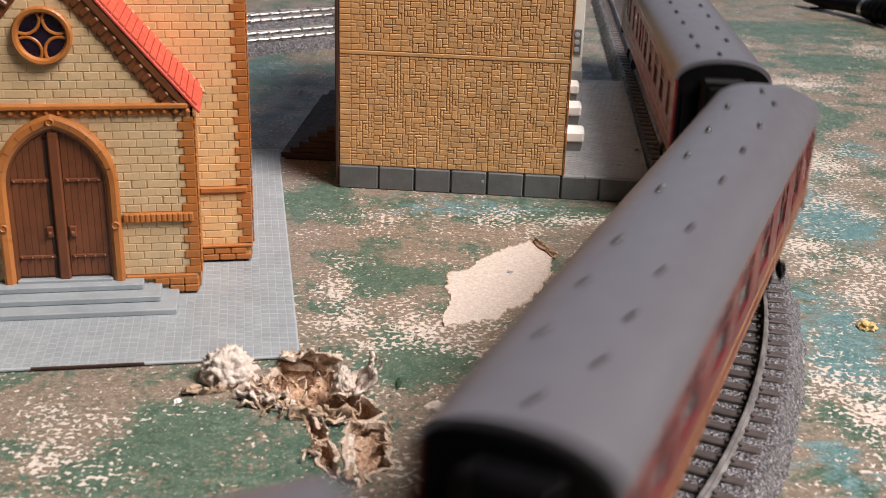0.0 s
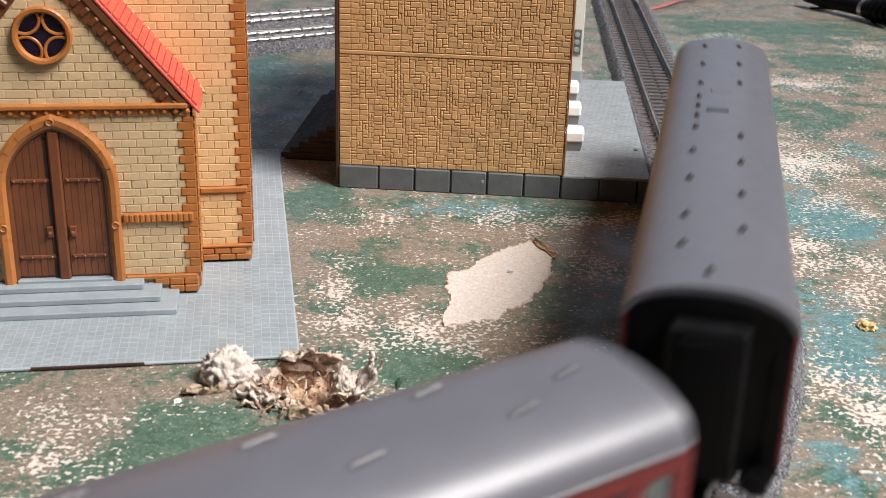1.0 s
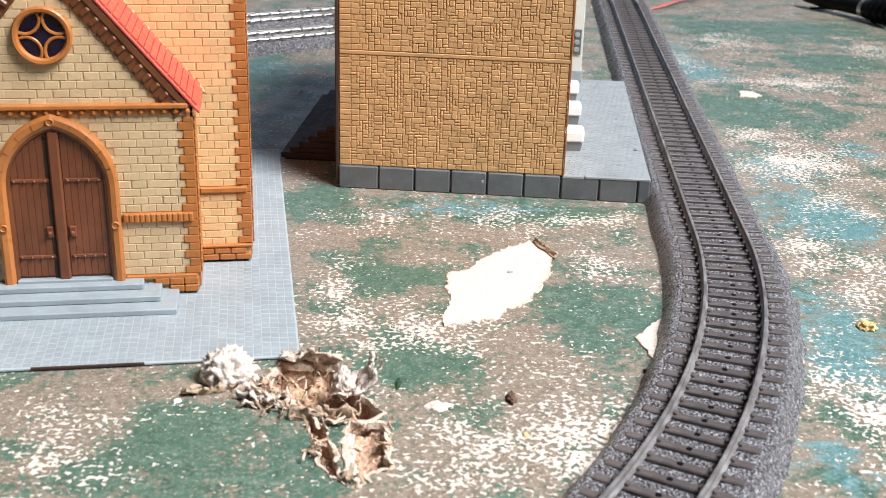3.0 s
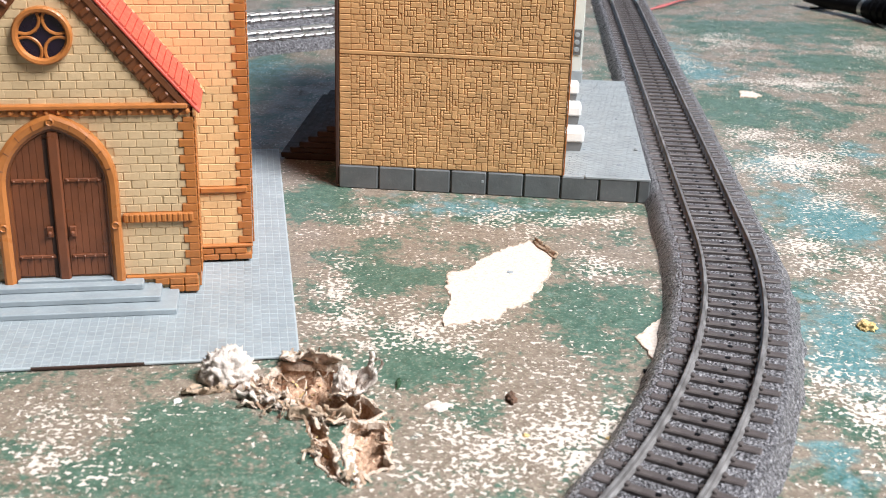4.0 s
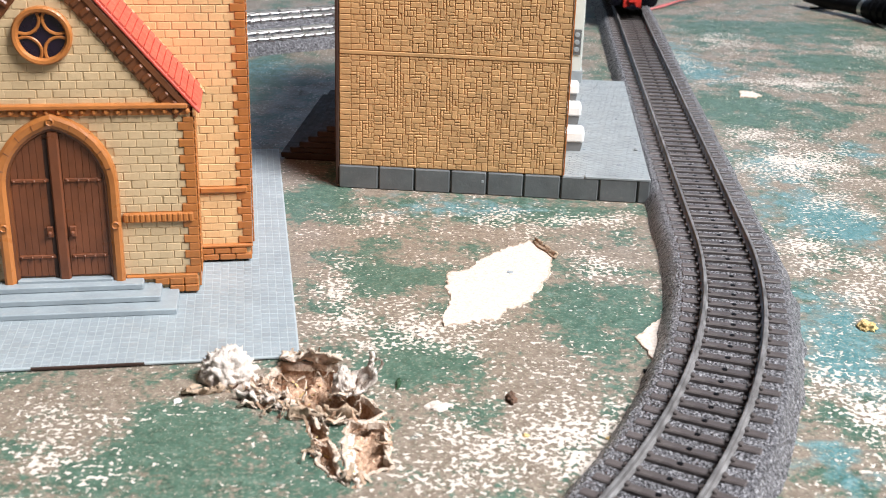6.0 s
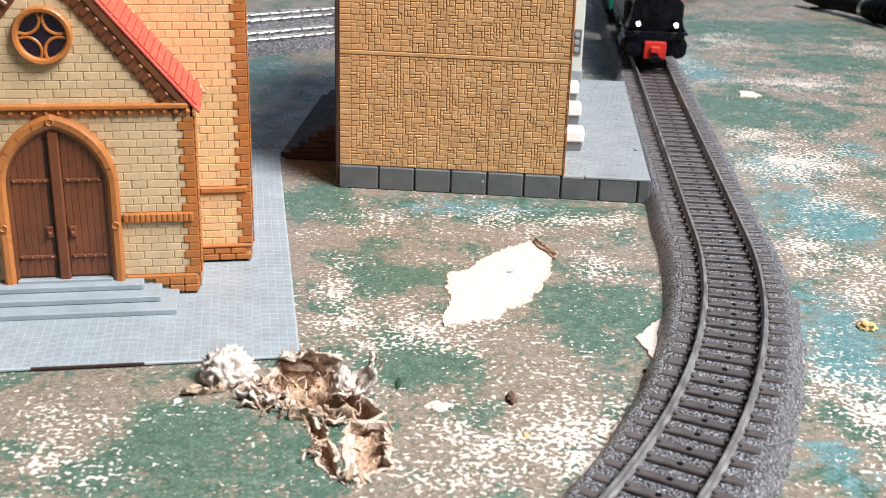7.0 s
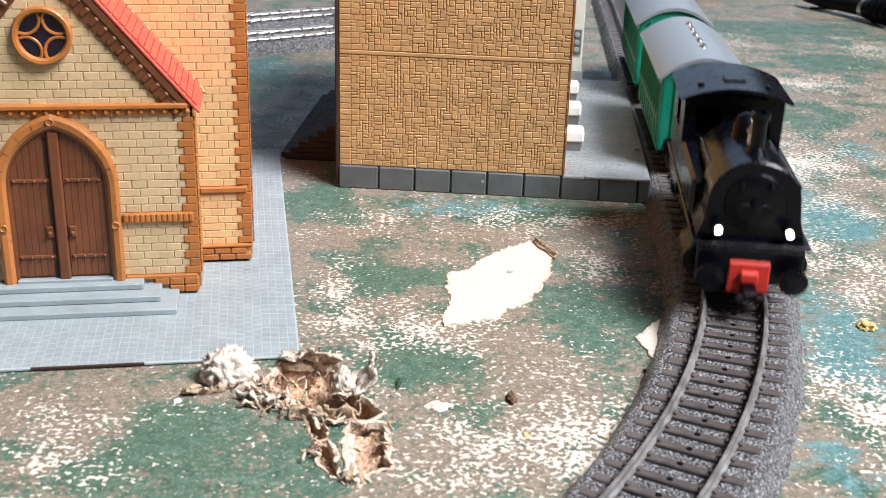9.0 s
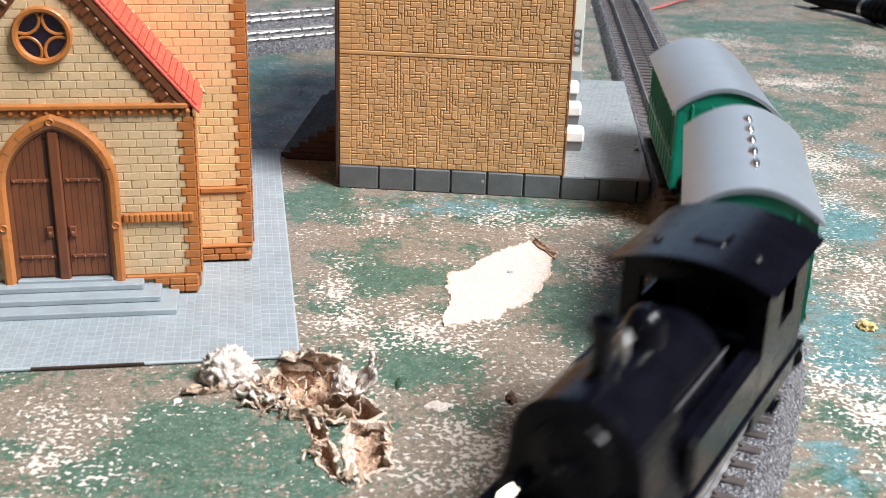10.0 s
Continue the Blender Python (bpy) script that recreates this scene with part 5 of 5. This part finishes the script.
def maroon_coach(label, brake, CL=0.2415):
    co = thing("passenger_coach", label, "coach", group="maroon coaches")
    h, hw = CL / 2, CW / 2
    if brake:
        ycs = [(-0.0875, 0.005), (-0.0725, 0.008), (-0.051, 0.0065), (-0.030, 0.0075), (-0.0135, 0.008), (-0.002, 0.006), (0.0145, 0.013), (0.0375, 0.013), (0.060, 0.013), (0.083, 0.012), (0.104, 0.006)]
    else:
        ycs = [(-0.1105, 0.006), (-0.0985, 0.009), (-0.078, 0.0145), (-0.050, 0.0145), (-0.0215, 0.0145), (0.007, 0.0145), (0.0355, 0.0145), (0.064, 0.0145), (0.088, 0.010), (0.106, 0.006)]
    wins = [(y - w / 2, y + w / 2, 0.0272, 0.0395) for y, w in ycs]
    for sx in (-1, 1):
        side = side_wall("side", M["maroon"], co, sx * hw, -h, h, 0.0168, C_EAVE, wins, label="maroon painted side with windows")
        for (ya, yb, za, zb) in wins:
            frosted = not brake and abs((ya + yb) / 2 + 0.0985) < 0.001
            boxed("pane", M["frosted"] if frosted else M["glass"], side, *sorted((sx * (hw - 0.0006), sx * (hw - 0.0009))), ya, yb, za, zb)
            if yb - ya > 0.0070:
                boxed("sliding_vent", M["darkglass"], side, *sorted((sx * (hw - 0.0007), sx * (hw - 0.0003))), ya + 0.0005, yb - 0.0005, zb - 0.0042, zb - 0.0004)
                boxed("vent_sill", M["maroon"], side, *sorted((sx * (hw - 0.0007), sx * (hw - 0.0001))), ya, yb, zb - 0.0047, zb - 0.0041)
                boxed("vent_bar", M["maroon"], side, *sorted((sx * (hw - 0.0007), sx * (hw - 0.0001))), (ya + yb) / 2 - 0.0003, (ya + yb) / 2 + 0.0003, zb - 0.0043, zb)
        for z, e in ((0.0222, 0.00020), (0.0182, 0.00010)):
            boxed("lining", M["lining"], side, *sorted((sx * (hw - 0.0001), sx * (hw + 0.00012))), -h + 0.001, h - 0.001, z - e, z + e)
        for k in range(8):
            y = -h + 0.012 + k * (2 * h - 0.024) / 7
            boxed("door_seam", M["black"], side, *sorted((sx * (hw - 0.0001), sx * (hw + 0.00006))), y - 0.00012, y + 0.00012, 0.0178, 0.0420)
        boxed("gutter", M["roofgrey"], side, *sorted((sx * (hw - 0.0003), sx * (hw + 0.0006))), -h + 0.0006, h - 0.0006, C_EAVE - 0.0008, C_EAVE - 0.0002, 0.0002)
        boxed("sole_bar", M["black"], co, *sorted((sx * (hw - 0.0030), sx * (hw - 0.0016))), -h + 0.001, h - 0.001, 0.0132, 0.0166, 0.0002)
    boxed("floor_pan", M["black"], co, -hw + 0.001, hw - 0.001, -h + 0.0005, h - 0.0005, 0.0164, 0.0178)
    boxed("seating", M["interior"], co, -hw + 0.004, -0.003, -h + 0.012, h - 0.012, 0.0178, 0.0262)
    boxed("partition", M["interior"], co, -0.0015, 0.0, -h + 0.004, h - 0.004, 0.0178, 0.0410)
    for sy in (-1, 1):
        e = boxed("end", M["black"], co, -hw + 0.0002, hw - 0.0002, *sorted((sy * h, sy * (h - 0.0012))), 0.0125, C_EAVE, 0.0004, label="black coach end")
        bm = bmesh.new()
        rounded_roof(bm, CW - 0.001, C_EAVE - 0.001, C_TOP - 0.0016, *sorted((sy * h, sy * (h - 0.0012))), t=0.012)
        part("end_arch", bm, M["black"], co)
        g = boxed("gangway", M["black"], co, -0.0078, 0.0078, *sorted((sy * (h - 0.0002), sy * (h + 0.0036))), 0.0115, 0.0455, 0.0012, label="black corridor gangway")
        boxed("gangway_door", M["black"], g, -0.0052, 0.0052, *sorted((sy * (h + 0.0034), sy * (h + 0.0040))), 0.0135, 0.0425, 0.0002)
        for sx in (-1, 1):
            bm = bmesh.new()
            lathe(bm, [(0.0012, 0), (0.0012, 0.0042), (0.0030, 0.0046), (0.0030, 0.0054), (0.001, 0.0058)], 14, pose(sx * 0.0115, sy * (h - 0.0005), 0.0140, -90 * sy))
            part("buffer", bm, M["black"], co)
            bm = bmesh.new()
            box(bm, sx * 0.0130 - 0.0004, sx * 0.0130 + 0.0004, *sorted((sy * (h - 0.0002), sy * (h + 0.0006))), 0.012, 0.040)
            part("end_pipe", bm, M["black"], co)
        boxed("coupling", M["black"], co, -0.0035, 0.0035, *sorted((sy * (h - 0.01), sy * (h + 0.0075))), 0.0052, 0.0066, 0.0003)
    bm = bmesh.new()
    rounded_roof(bm, CW, C_EAVE - 0.0002, C_TOP, -h + 0.0008, h - 0.0008, n=24, over=0.0004)
    roof = part("roof", bm, M["roofgrey"], co, "grey arched roof with small vents", smooth=True)
    roof.data.set_sharp_from_angle(angle=radians(50))
    if brake:
        rows = ((0.0066, (-0.104, -0.074, -0.046, -0.0283, -0.0168, -0.0052, 0.0072, 0.030, 0.0534, 0.080, 0.098)), (-0.0054, (-0.106, -0.0766, -0.0484, 0.0138, 0.0378, 0.0631, 0.0868)), (0.0010, (0.1130,)))
        boxed("roof_hatch", M["ventgrey"], roof, -0.0022, 0.0042, -0.0130, -0.0104, C_TOP - 0.0006, C_TOP + 0.0004, 0.0003)
        boxed("roof_hatch", M["roofgrey"], roof, -0.0030, 0.0034, -0.0380, -0.0340, C_TOP - 0.0006, C_TOP + 0.0003, 0.0003)
    else:
        rows = ((0.0066, (-0.0824, -0.0546, -0.0279, 0.0013, 0.0376, 0.0617, 0.0855)), (-0.0054, (-0.0918, -0.0651, -0.0389, -0.0112, 0.0241, 0.0502, 0.0728, 0.0919)), (0.0, (-0.1043, 0.1089)))
    for x, places in rows:
        for y in places:
            vent(roof, x, y)
    bogies = []
    for sy in (-1, 1):
        b = boxed("bogie", M["black"], co, -0.0055, 0.0055, -0.012, 0.012, 0.0050, 0.0163, 0.0005, label="black bogie frame", m=pose(0, sy * PIV, 0))
        for sx in (-1, 1):
            boxed("side_frame", M["black"], b, *sorted((sx * 0.0112, sx * 0.0126)), -0.0195, 0.0195, 0.0040, 0.0072, 0.0006)
            boxed("crossbar", M["black"], b, *sorted((sx * 0.004, sx * 0.0120)), -0.0014, 0.0014, 0.0048, 0.0066)
            for yy in (-0.0135, 0.0135):
                boxed("axle_box", M["black"], b, *sorted((sx * 0.0114, sx * 0.0136)), yy - 0.002, yy + 0.002, 0.0032, 0.0078, 0.0006)
        ws = [wheelset(b, yy) for yy in (-0.0135, 0.0135)]
        bogies.append((b, sy, ws))
    bm = bmesh.new()
    for a, b_ in ((-0.045, -0.015), (0.0, 0.030)):
        box(bm, -0.010, 0.010, a, b_, 0.0060, 0.0165, 0.0005)
    part("underframe_box", bm, M["black"], co)
    return co, bogies


def vent(roof, x, y):
    hw = CW / 2
    z = C_EAVE + (C_TOP - C_EAVE) * (1 - (abs(x) / hw) ** (2 / 0.93)) ** 0.475
    bm = bmesh.new()
    box(bm, -0.0008, 0.0008, -0.0013, 0.0013, -0.0004, 0.0012, 0.0006)
    part("roof_vent", bm, M["ventgrey"], roof, m=pose(x, y, z))


GL, GW, G_EAVE, G_TOP = 0.0850, 0.0350, 0.0365, 0.0445


def green_coach(label, ribs):
    co = thing("passenger_coach", label, "coach", group="green coaches")
    h, hw = GL / 2, GW / 2 - 0.0012
    wins = [(y - 0.0036, y + 0.0036, 0.0205, 0.0315) for y in np.arange(-0.0335, 0.034, 0.00837)]
    for sx in (-1, 1):
        side = side_wall("side", M["green"], co, sx * hw, -h + 0.001, h - 0.001, 0.0080, G_EAVE, wins, label="green panelled side with windows")
        for w in wins:
            boxed("pane", M["glass"], side, *sorted((sx * (hw - 0.0006), sx * (hw - 0.0009))), *w)
        for k in range(10):
            y = -0.0377 + k * 0.00837
            boxed("panel_rib", M["green"], side, *sorted((sx * (hw - 0.0002), sx * (hw + 0.0005))), y - 0.0004, y + 0.0004, 0.009, 0.0335, 0.0002)
        boxed("waist_rail", M["green"], side, *sorted((sx * (hw - 0.0002), sx * (hw + 0.0006))), -h + 0.001, h - 0.001, 0.0183, 0.0193, 0.0002)
        boxed("step_board", M["black"], co, *sorted((sx * (hw - 0.001), sx * (hw + 0.0022))), -h + 0.012, h - 0.012, 0.0046, 0.0054, 0.0002)
    for sy in (-1, 1):
        boxed("end", M["green"], co, -hw, hw, *sorted((sy * (h - 0.001), sy * (h - 0.0022))), 0.0080, G_EAVE, label="green panelled coach end")
        bm = bmesh.new()
        rounded_roof(bm, GW - 0.003, G_EAVE - 0.001, G_TOP - 0.0014, *sorted((sy * (h - 0.001), sy * (h - 0.0022))), t=0.010, shallow=True)
        part("end_arch", bm, M["green"], co)
        for x in (-0.011, -0.0045, 0.0045, 0.011):
            boxed("end_rib", M["green"], co, x - 0.0005, x + 0.0005, *sorted((sy * (h - 0.0012), sy * (h - 0.0004))), 0.0085, 0.038, 0.0002)
        for sx in (-1, 1):
            bm = bmesh.new()
            lathe(bm, [(0.0012, 0), (0.0012, 0.0040), (0.0030, 0.0044), (0.0030, 0.0052), (0.001, 0.0056)], 14, pose(sx * 0.0115, sy * (h - 0.0015), 0.0115, -90 * sy))
            part("buffer", bm, M["black"], co)
        boxed("coupling", M["black"], co, -0.0035, 0.0035, *sorted((sy * (h - 0.01), sy * (h + 0.0055))), 0.0052, 0.0066, 0.0003)
    boxed("underframe", M["black"], co, -hw + 0.001, hw - 0.001, -h + 0.001, h - 0.001, 0.0060, 0.0082)
    boxed("seating", M["interior"], co, -hw + 0.004, hw - 0.004, -h + 0.006, h - 0.006, 0.0082, 0.0180)
    bm = bmesh.new()
    rounded_roof(bm, GW, G_EAVE - 0.0004, G_TOP, -h, h, n=24, over=0.0006, shallow=True)
    roof = part("roof", bm, M["silver_roof"], co, "light grey arched roof", smooth=True)
    roof.data.set_sharp_from_angle(angle=radians(50))
    if ribs:
        for k in range(5):
            bm = bmesh.new()
            lathe(bm, [(0.0015, -0.0004), (0.0012, 0.0005), (0.0007, 0.0010), (0.0003, 0.0012)], 12, pose(-0.0005, 0.021 - k * 0.0115, G_TOP))
            for v in bm.verts:
                v.co.y = (v.co.y - (0.021 - k * 0.0115)) * 2.2 + (0.021 - k * 0.0115)
            part("roof_vent", bm, M["rail"], roof, "bright metal roof vent", smooth=True)
    ws = []
    for sy in (-1, 1):
        for sx in (-1, 1):
            boxed("axle_guard", M["black"], co, *sorted((sx * 0.0112, sx * 0.0130)), sy * 0.022 - 0.004, sy * 0.022 + 0.004, 0.0030, 0.0070, 0.0005)
        ws.append(wheelset(co, sy * 0.022))
    return co, ws


LL = 0.112


def locomotive():
    lo = thing("steam_locomotive", "black tank steam locomotive with red buffer beam and lit headlamps", "locomotive")
    h = LL / 2
    f = h - 0.006
    boxed("running_plate", M["locoblack"], lo, -0.0165, 0.0165, -h + 0.006, f, 0.0178, 0.0192, 0.0004)
    boxed("frame", M["locoblack"], lo, -0.0095, 0.0095, -h + 0.008, f - 0.002, 0.0060, 0.0180, 0.0004)
    boxed("buffer_beam", M["locoblack"], lo, -0.0150, 0.0150, f - 0.002, f, 0.0072, 0.0180, 0.0005)
    rb = boxed("beam_plate", M["redbeam"], lo, -0.0058, 0.0058, f - 0.0004, f + 0.0012, 0.0050, 0.0142, 0.0004, label="red buffer beam plate")
    boxed("hook_mount", M["redbeam"], rb, -0.0026, 0.0026, f + 0.0010, f + 0.0030, 0.0085, 0.0118, 0.0005)
    boxed("coupling", M["locoblack"], lo, -0.0022, 0.0022, f, f + 0.0080, 0.0050, 0.0078, 0.0005)
    boxed("coupling_loop", M["locoblack"], lo, -0.0042, 0.0042, f + 0.0062, f + 0.0080, 0.0054, 0.0068, 0.0004)
    for sy in (-1, 1):
        for sx in (-1, 1):
            bm = bmesh.new()
            lathe(bm, [(0.0021, 0), (0.0021, 0.0036), (0.0014, 0.0038), (0.0014, 0.0052), (0.0040, 0.0056), (0.0040, 0.0064), (0.002, 0.0068)], 18, pose(sx * 0.0115, sy * (f - 0.0002), 0.0108, -90 * sy))
            part("buffer", bm, M["locoblack"], lo, smooth=False)
    # cylinders and steps
    for sx in (-1, 1):
        bm = bmesh.new()
        lathe(bm, [(0.0018, -0.0085), (0.0046, -0.0082), (0.0046, 0.0082), (0.0018, 0.0085)], 18, pose(sx * 0.0132, f - 0.016, 0.0105, 90))
        part("cylinder", bm, M["locoblack"], lo)
        boxed("tank", M["locoblack"], lo, *sorted((sx * 0.0108, sx * 0.0160)), -0.0118, f - 0.0205, 0.0190, 0.0312, 0.0012, label="black side tank")
        bm = bmesh.new()
        lathe(bm, [(0.0014, 0.0), (0.0018, 0.0006), (0.0018, 0.0034), (0.0014, 0.0036)], 18, pose(sx * 0.0098, f - 0.0032, 0.0232, -90))
        hl = part("headlamp", bm, M["locoblack"], lo, "round black headlamp housing")
        bm = bmesh.new()
        lathe(bm, [(0.00115, 0.0), (0.00115, 0.0005), (0.0007, 0.0008)], 18, pose(sx * 0.0098, f + 0.0003, 0.0232, -90))
        part("lens", bm, M["lamp"], hl, "glowing white headlamp lens")
        bm = bmesh.new()
        for k in range(2):
            box(bm, sx * 0.0125 - 0.002, sx * 0.0125 + 0.002, -h + 0.012, -h + 0.020, 0.004 + 0.006 * k, 0.005 + 0.006 * k)
        part("cab_steps", bm, M["locoblack"], lo)
        bm = bmesh.new()
        lathe(bm, [(0.0004, -0.020), (0.0004, 0.020)], 8, pose(sx * 0.0108, 0.018, 0.0345, 90))
        part("handrail", bm, M["ventgrey"], lo)
    # boiler and smokebox
    zb, rb_ = 0.0300, 0.0114
    bm = bmesh.new()
    lathe(bm, [(rb_ - 0.0006, -0.036), (rb_, -0.0355), (rb_, 0.0)], 36, pose(0, f - 0.015, zb, -90))
    boiler = part("boiler", bm, M["locoblack"], lo, "glossy black boiler", smooth=True)
    boiler.data.set_sharp_from_angle(angle=radians(40))
    bm = bmesh.new()
    n = 24
    pts = [(0.0128 * math.cos(math.pi * i / n), zb + 0.0122 * math.sin(math.pi * i / n)) for i in range(n + 1)] + [(-0.0134, 0.0250), (-0.0152, 0.0192), (0.0152, 0.0192), (0.0134, 0.0250)]
    prism(bm, pts, f - 0.004, f - 0.022, "y", 0.0005)
    part("smokebox", bm, M["locoblack"], lo, "black smokebox with a wide apron")
    bm = bmesh.new()
    lathe(bm, [(0.0088, 0.0), (0.0084, 0.0007), (0.0055, 0.0012), (0.0018, 0.0014), (0.0016, 0.0030), (0.0006, 0.0034)], 30, pose(0, f - 0.0042, zb, -90))
    sd = part("smokebox_door", bm, M["locoblack"], lo, smooth=False)
    boxed("door_handle", M["locoblack"], sd, -0.0042, 0.0042, f - 0.0030, f - 0.0018, zb - 0.0004, zb + 0.0004, 0.0002)
    for sx in (-1, 1):
        boxed("door_clip", M["locoblack"], sd, sx * 0.004 - 0.0005, sx * 0.004 + 0.0005, f - 0.0036, f - 0.0022, zb + 0.0040, zb + 0.0066, 0.0002)
    bm = bmesh.new()
    lathe(bm, [(0.0042, zb + 0.0100), (0.0028, zb + 0.0125), (0.0019, zb + 0.0140), (0.0021, zb + 0.0215), (0.0027, zb + 0.0220), (0.0027, zb + 0.0238), (0.0020, zb + 0.0240), (0.0016, zb + 0.0200)], 24, pose(0, f - 0.013, 0))
    part("chimney", bm, M["locoblack"], lo, smooth=False)
    bm = bmesh.new()
    lathe(bm, [(0.0050, zb + 0.0095), (0.0042, zb + 0.0115), (0.0040, zb + 0.0150), (0.0030, zb + 0.0172), (0.0010, zb + 0.0182)], 24, pose(0, f - 0.034, 0))
    part("dome", bm, M["locoblack"], lo, smooth=True)
    bm = bmesh.new()
    lathe(bm, [(0.0012, zb + 0.0095), (0.0012, zb + 0.0150), (0.0018, zb + 0.0155), (0.0006, zb + 0.0175)], 12, pose(0, f - 0.0235, 0))
    part("whistle", bm, M["rail"], lo)
    # cab
    yc0, yc1 = -0.0445, -0.0120
    zc = 0.0455
    for sx in (-1, 1):
        w = [(yc0 + 0.010, yc1 - 0.012, 0.0320, 0.0420)]
        side_wall("cab_side", M["locoblack"], lo, sx * 0.0158, yc0, yc1, 0.0125, zc, w)
    for a, b, c, d in ((-0.0150, 0.0150, 0.0190, 0.0330), (-0.0150, -0.0118, 0.0330, zc), (0.0118, 0.0150, 0.0330, zc), (-0.0035, 0.0035, 0.0330, zc), (-0.0118, -0.0035, 0.0420, zc), (0.0035, 0.0118, 0.0420, zc)):
        boxed("cab_front_plate", M["locoblack"], lo, a, b, yc1 - 0.0012, yc1, c, d)
    boxed("cab_back", M["locoblack"], lo, -0.0150, 0.0150, yc0, yc0 + 0.0012, 0.0190, zc)
    bm = bmesh.new()
    rounded_roof(bm, 0.0360, zc - 0.0002, zc + 0.0040, -0.0468, -0.0078, n=24, t=0.0009, shallow=True)
    roof = part("cab_roof", bm, M["locoblack"], lo, "black arched cab roof", smooth=True)
    roof.data.set_sharp_from_angle(angle=radians(50))
    bm = bmesh.new()
    box(bm, -0.0040, 0.0040, yc1 - 0.014, yc1 - 0.006, zc + 0.0022, zc + 0.0046, 0.0010)
    part("roof_hatch", bm, M["locoblack"], roof)
    for sx in (-1, 1):
        bm = bmesh.new()
        lathe(bm, [(0.0011, zc + 0.0005), (0.0011, zc + 0.0030), (0.0006, zc + 0.0034)], 10, pose(sx * 0.0108, yc1 - 0.006, 0))
        part("roof_stud", bm, M["locoblack"], roof)
    ws = [wheelset(lo, y, 0.0074) for y in (-0.030, -0.004, 0.022)]
    for sx in (-1, 1):
        boxed("coupling_rod", M["rail"], lo, *sorted((sx * 0.0105, sx * 0.0113)), -0.032, 0.024, 0.0040, 0.0056, 0.0002)
    return lo, ws


COACHES = [maroon_coach("maroon corridor coach with grey roof and cream lining", False, 0.234) for _ in range(2)] + [maroon_coach("maroon brake coach with grey roof and a row of small vents", True)]
GREENS = [green_coach("green four-wheeled coach with light grey roof and bright vents", True), green_coach("green four-wheeled coach with plain light grey roof", False)]
LOCO = locomotive()
V_MAROON, V_LOCO = 0.203, 0.152


def spin_rows(y, r, speed, lift=0.0):
    return [(k / 30, pose(0, y, r, -math.degrees(speed * k / 30 / r) % 360)) for k in range(301)]


def motions():
    times = [k * 0.25 for k in range(41)]
    # the maroon train: where the middle of each coach is at 1 s
    for (co, bogies), s1 in zip(COACHES, (0.5820, 0.3205, 0.0510)):
        rows = []
        turn = {0: [], 1: []}
        for t in times:
            s = s1 + V_MAROON * (t - 1.0)
            m = rail_pose(s + PIV, s - PIV)
            rows.append((t, m))
            for k, (b, sy, ws) in enumerate(bogies):
                bm_ = rail_pose(s + sy * PIV + 0.0135, s + sy * PIV - 0.0135)
                rel = (m.inverted() @ bm_).to_euler().z
                turn[k].append((t, pose(0, sy * PIV, 0, 0, 0, math.degrees(rel))))
        walk(co, rows)
        for k, (b, sy, ws) in enumerate(bogies):
            walk(b, turn[k])
            for w in ws:
                walk(w, spin_rows(w.location.y, 0.0062, V_MAROON))
    # the steam train: the front of the locomotive's buffer beam
    lo, ws = LOCO
    # the train runs a little unevenly
    slip = {7.5: -0.0020, 8.5: -0.0048, 9.5: -0.0043}
    front = [(t, -0.0923 + V_LOCO * (t - 8.0) + slip.get(t, 0.0)) for t in times]
    walk(lo, [(t, rail_pose(s - (LL / 2 - 0.006) + 0.026, s - (LL / 2 - 0.006) - 0.026)) for t, s in front])
    for w in ws:
        walk(w, spin_rows(w.location.y, 0.0074, V_LOCO))
    off = -0.168
    for co, ws in GREENS:
        walk(co, [(t, rail_pose(s + off + 0.026, s + off - 0.026)) for t, s in front])
        for w in ws:
            walk(w, spin_rows(w.location.y, 0.0062, V_LOCO))
        off -= 0.106


motions()
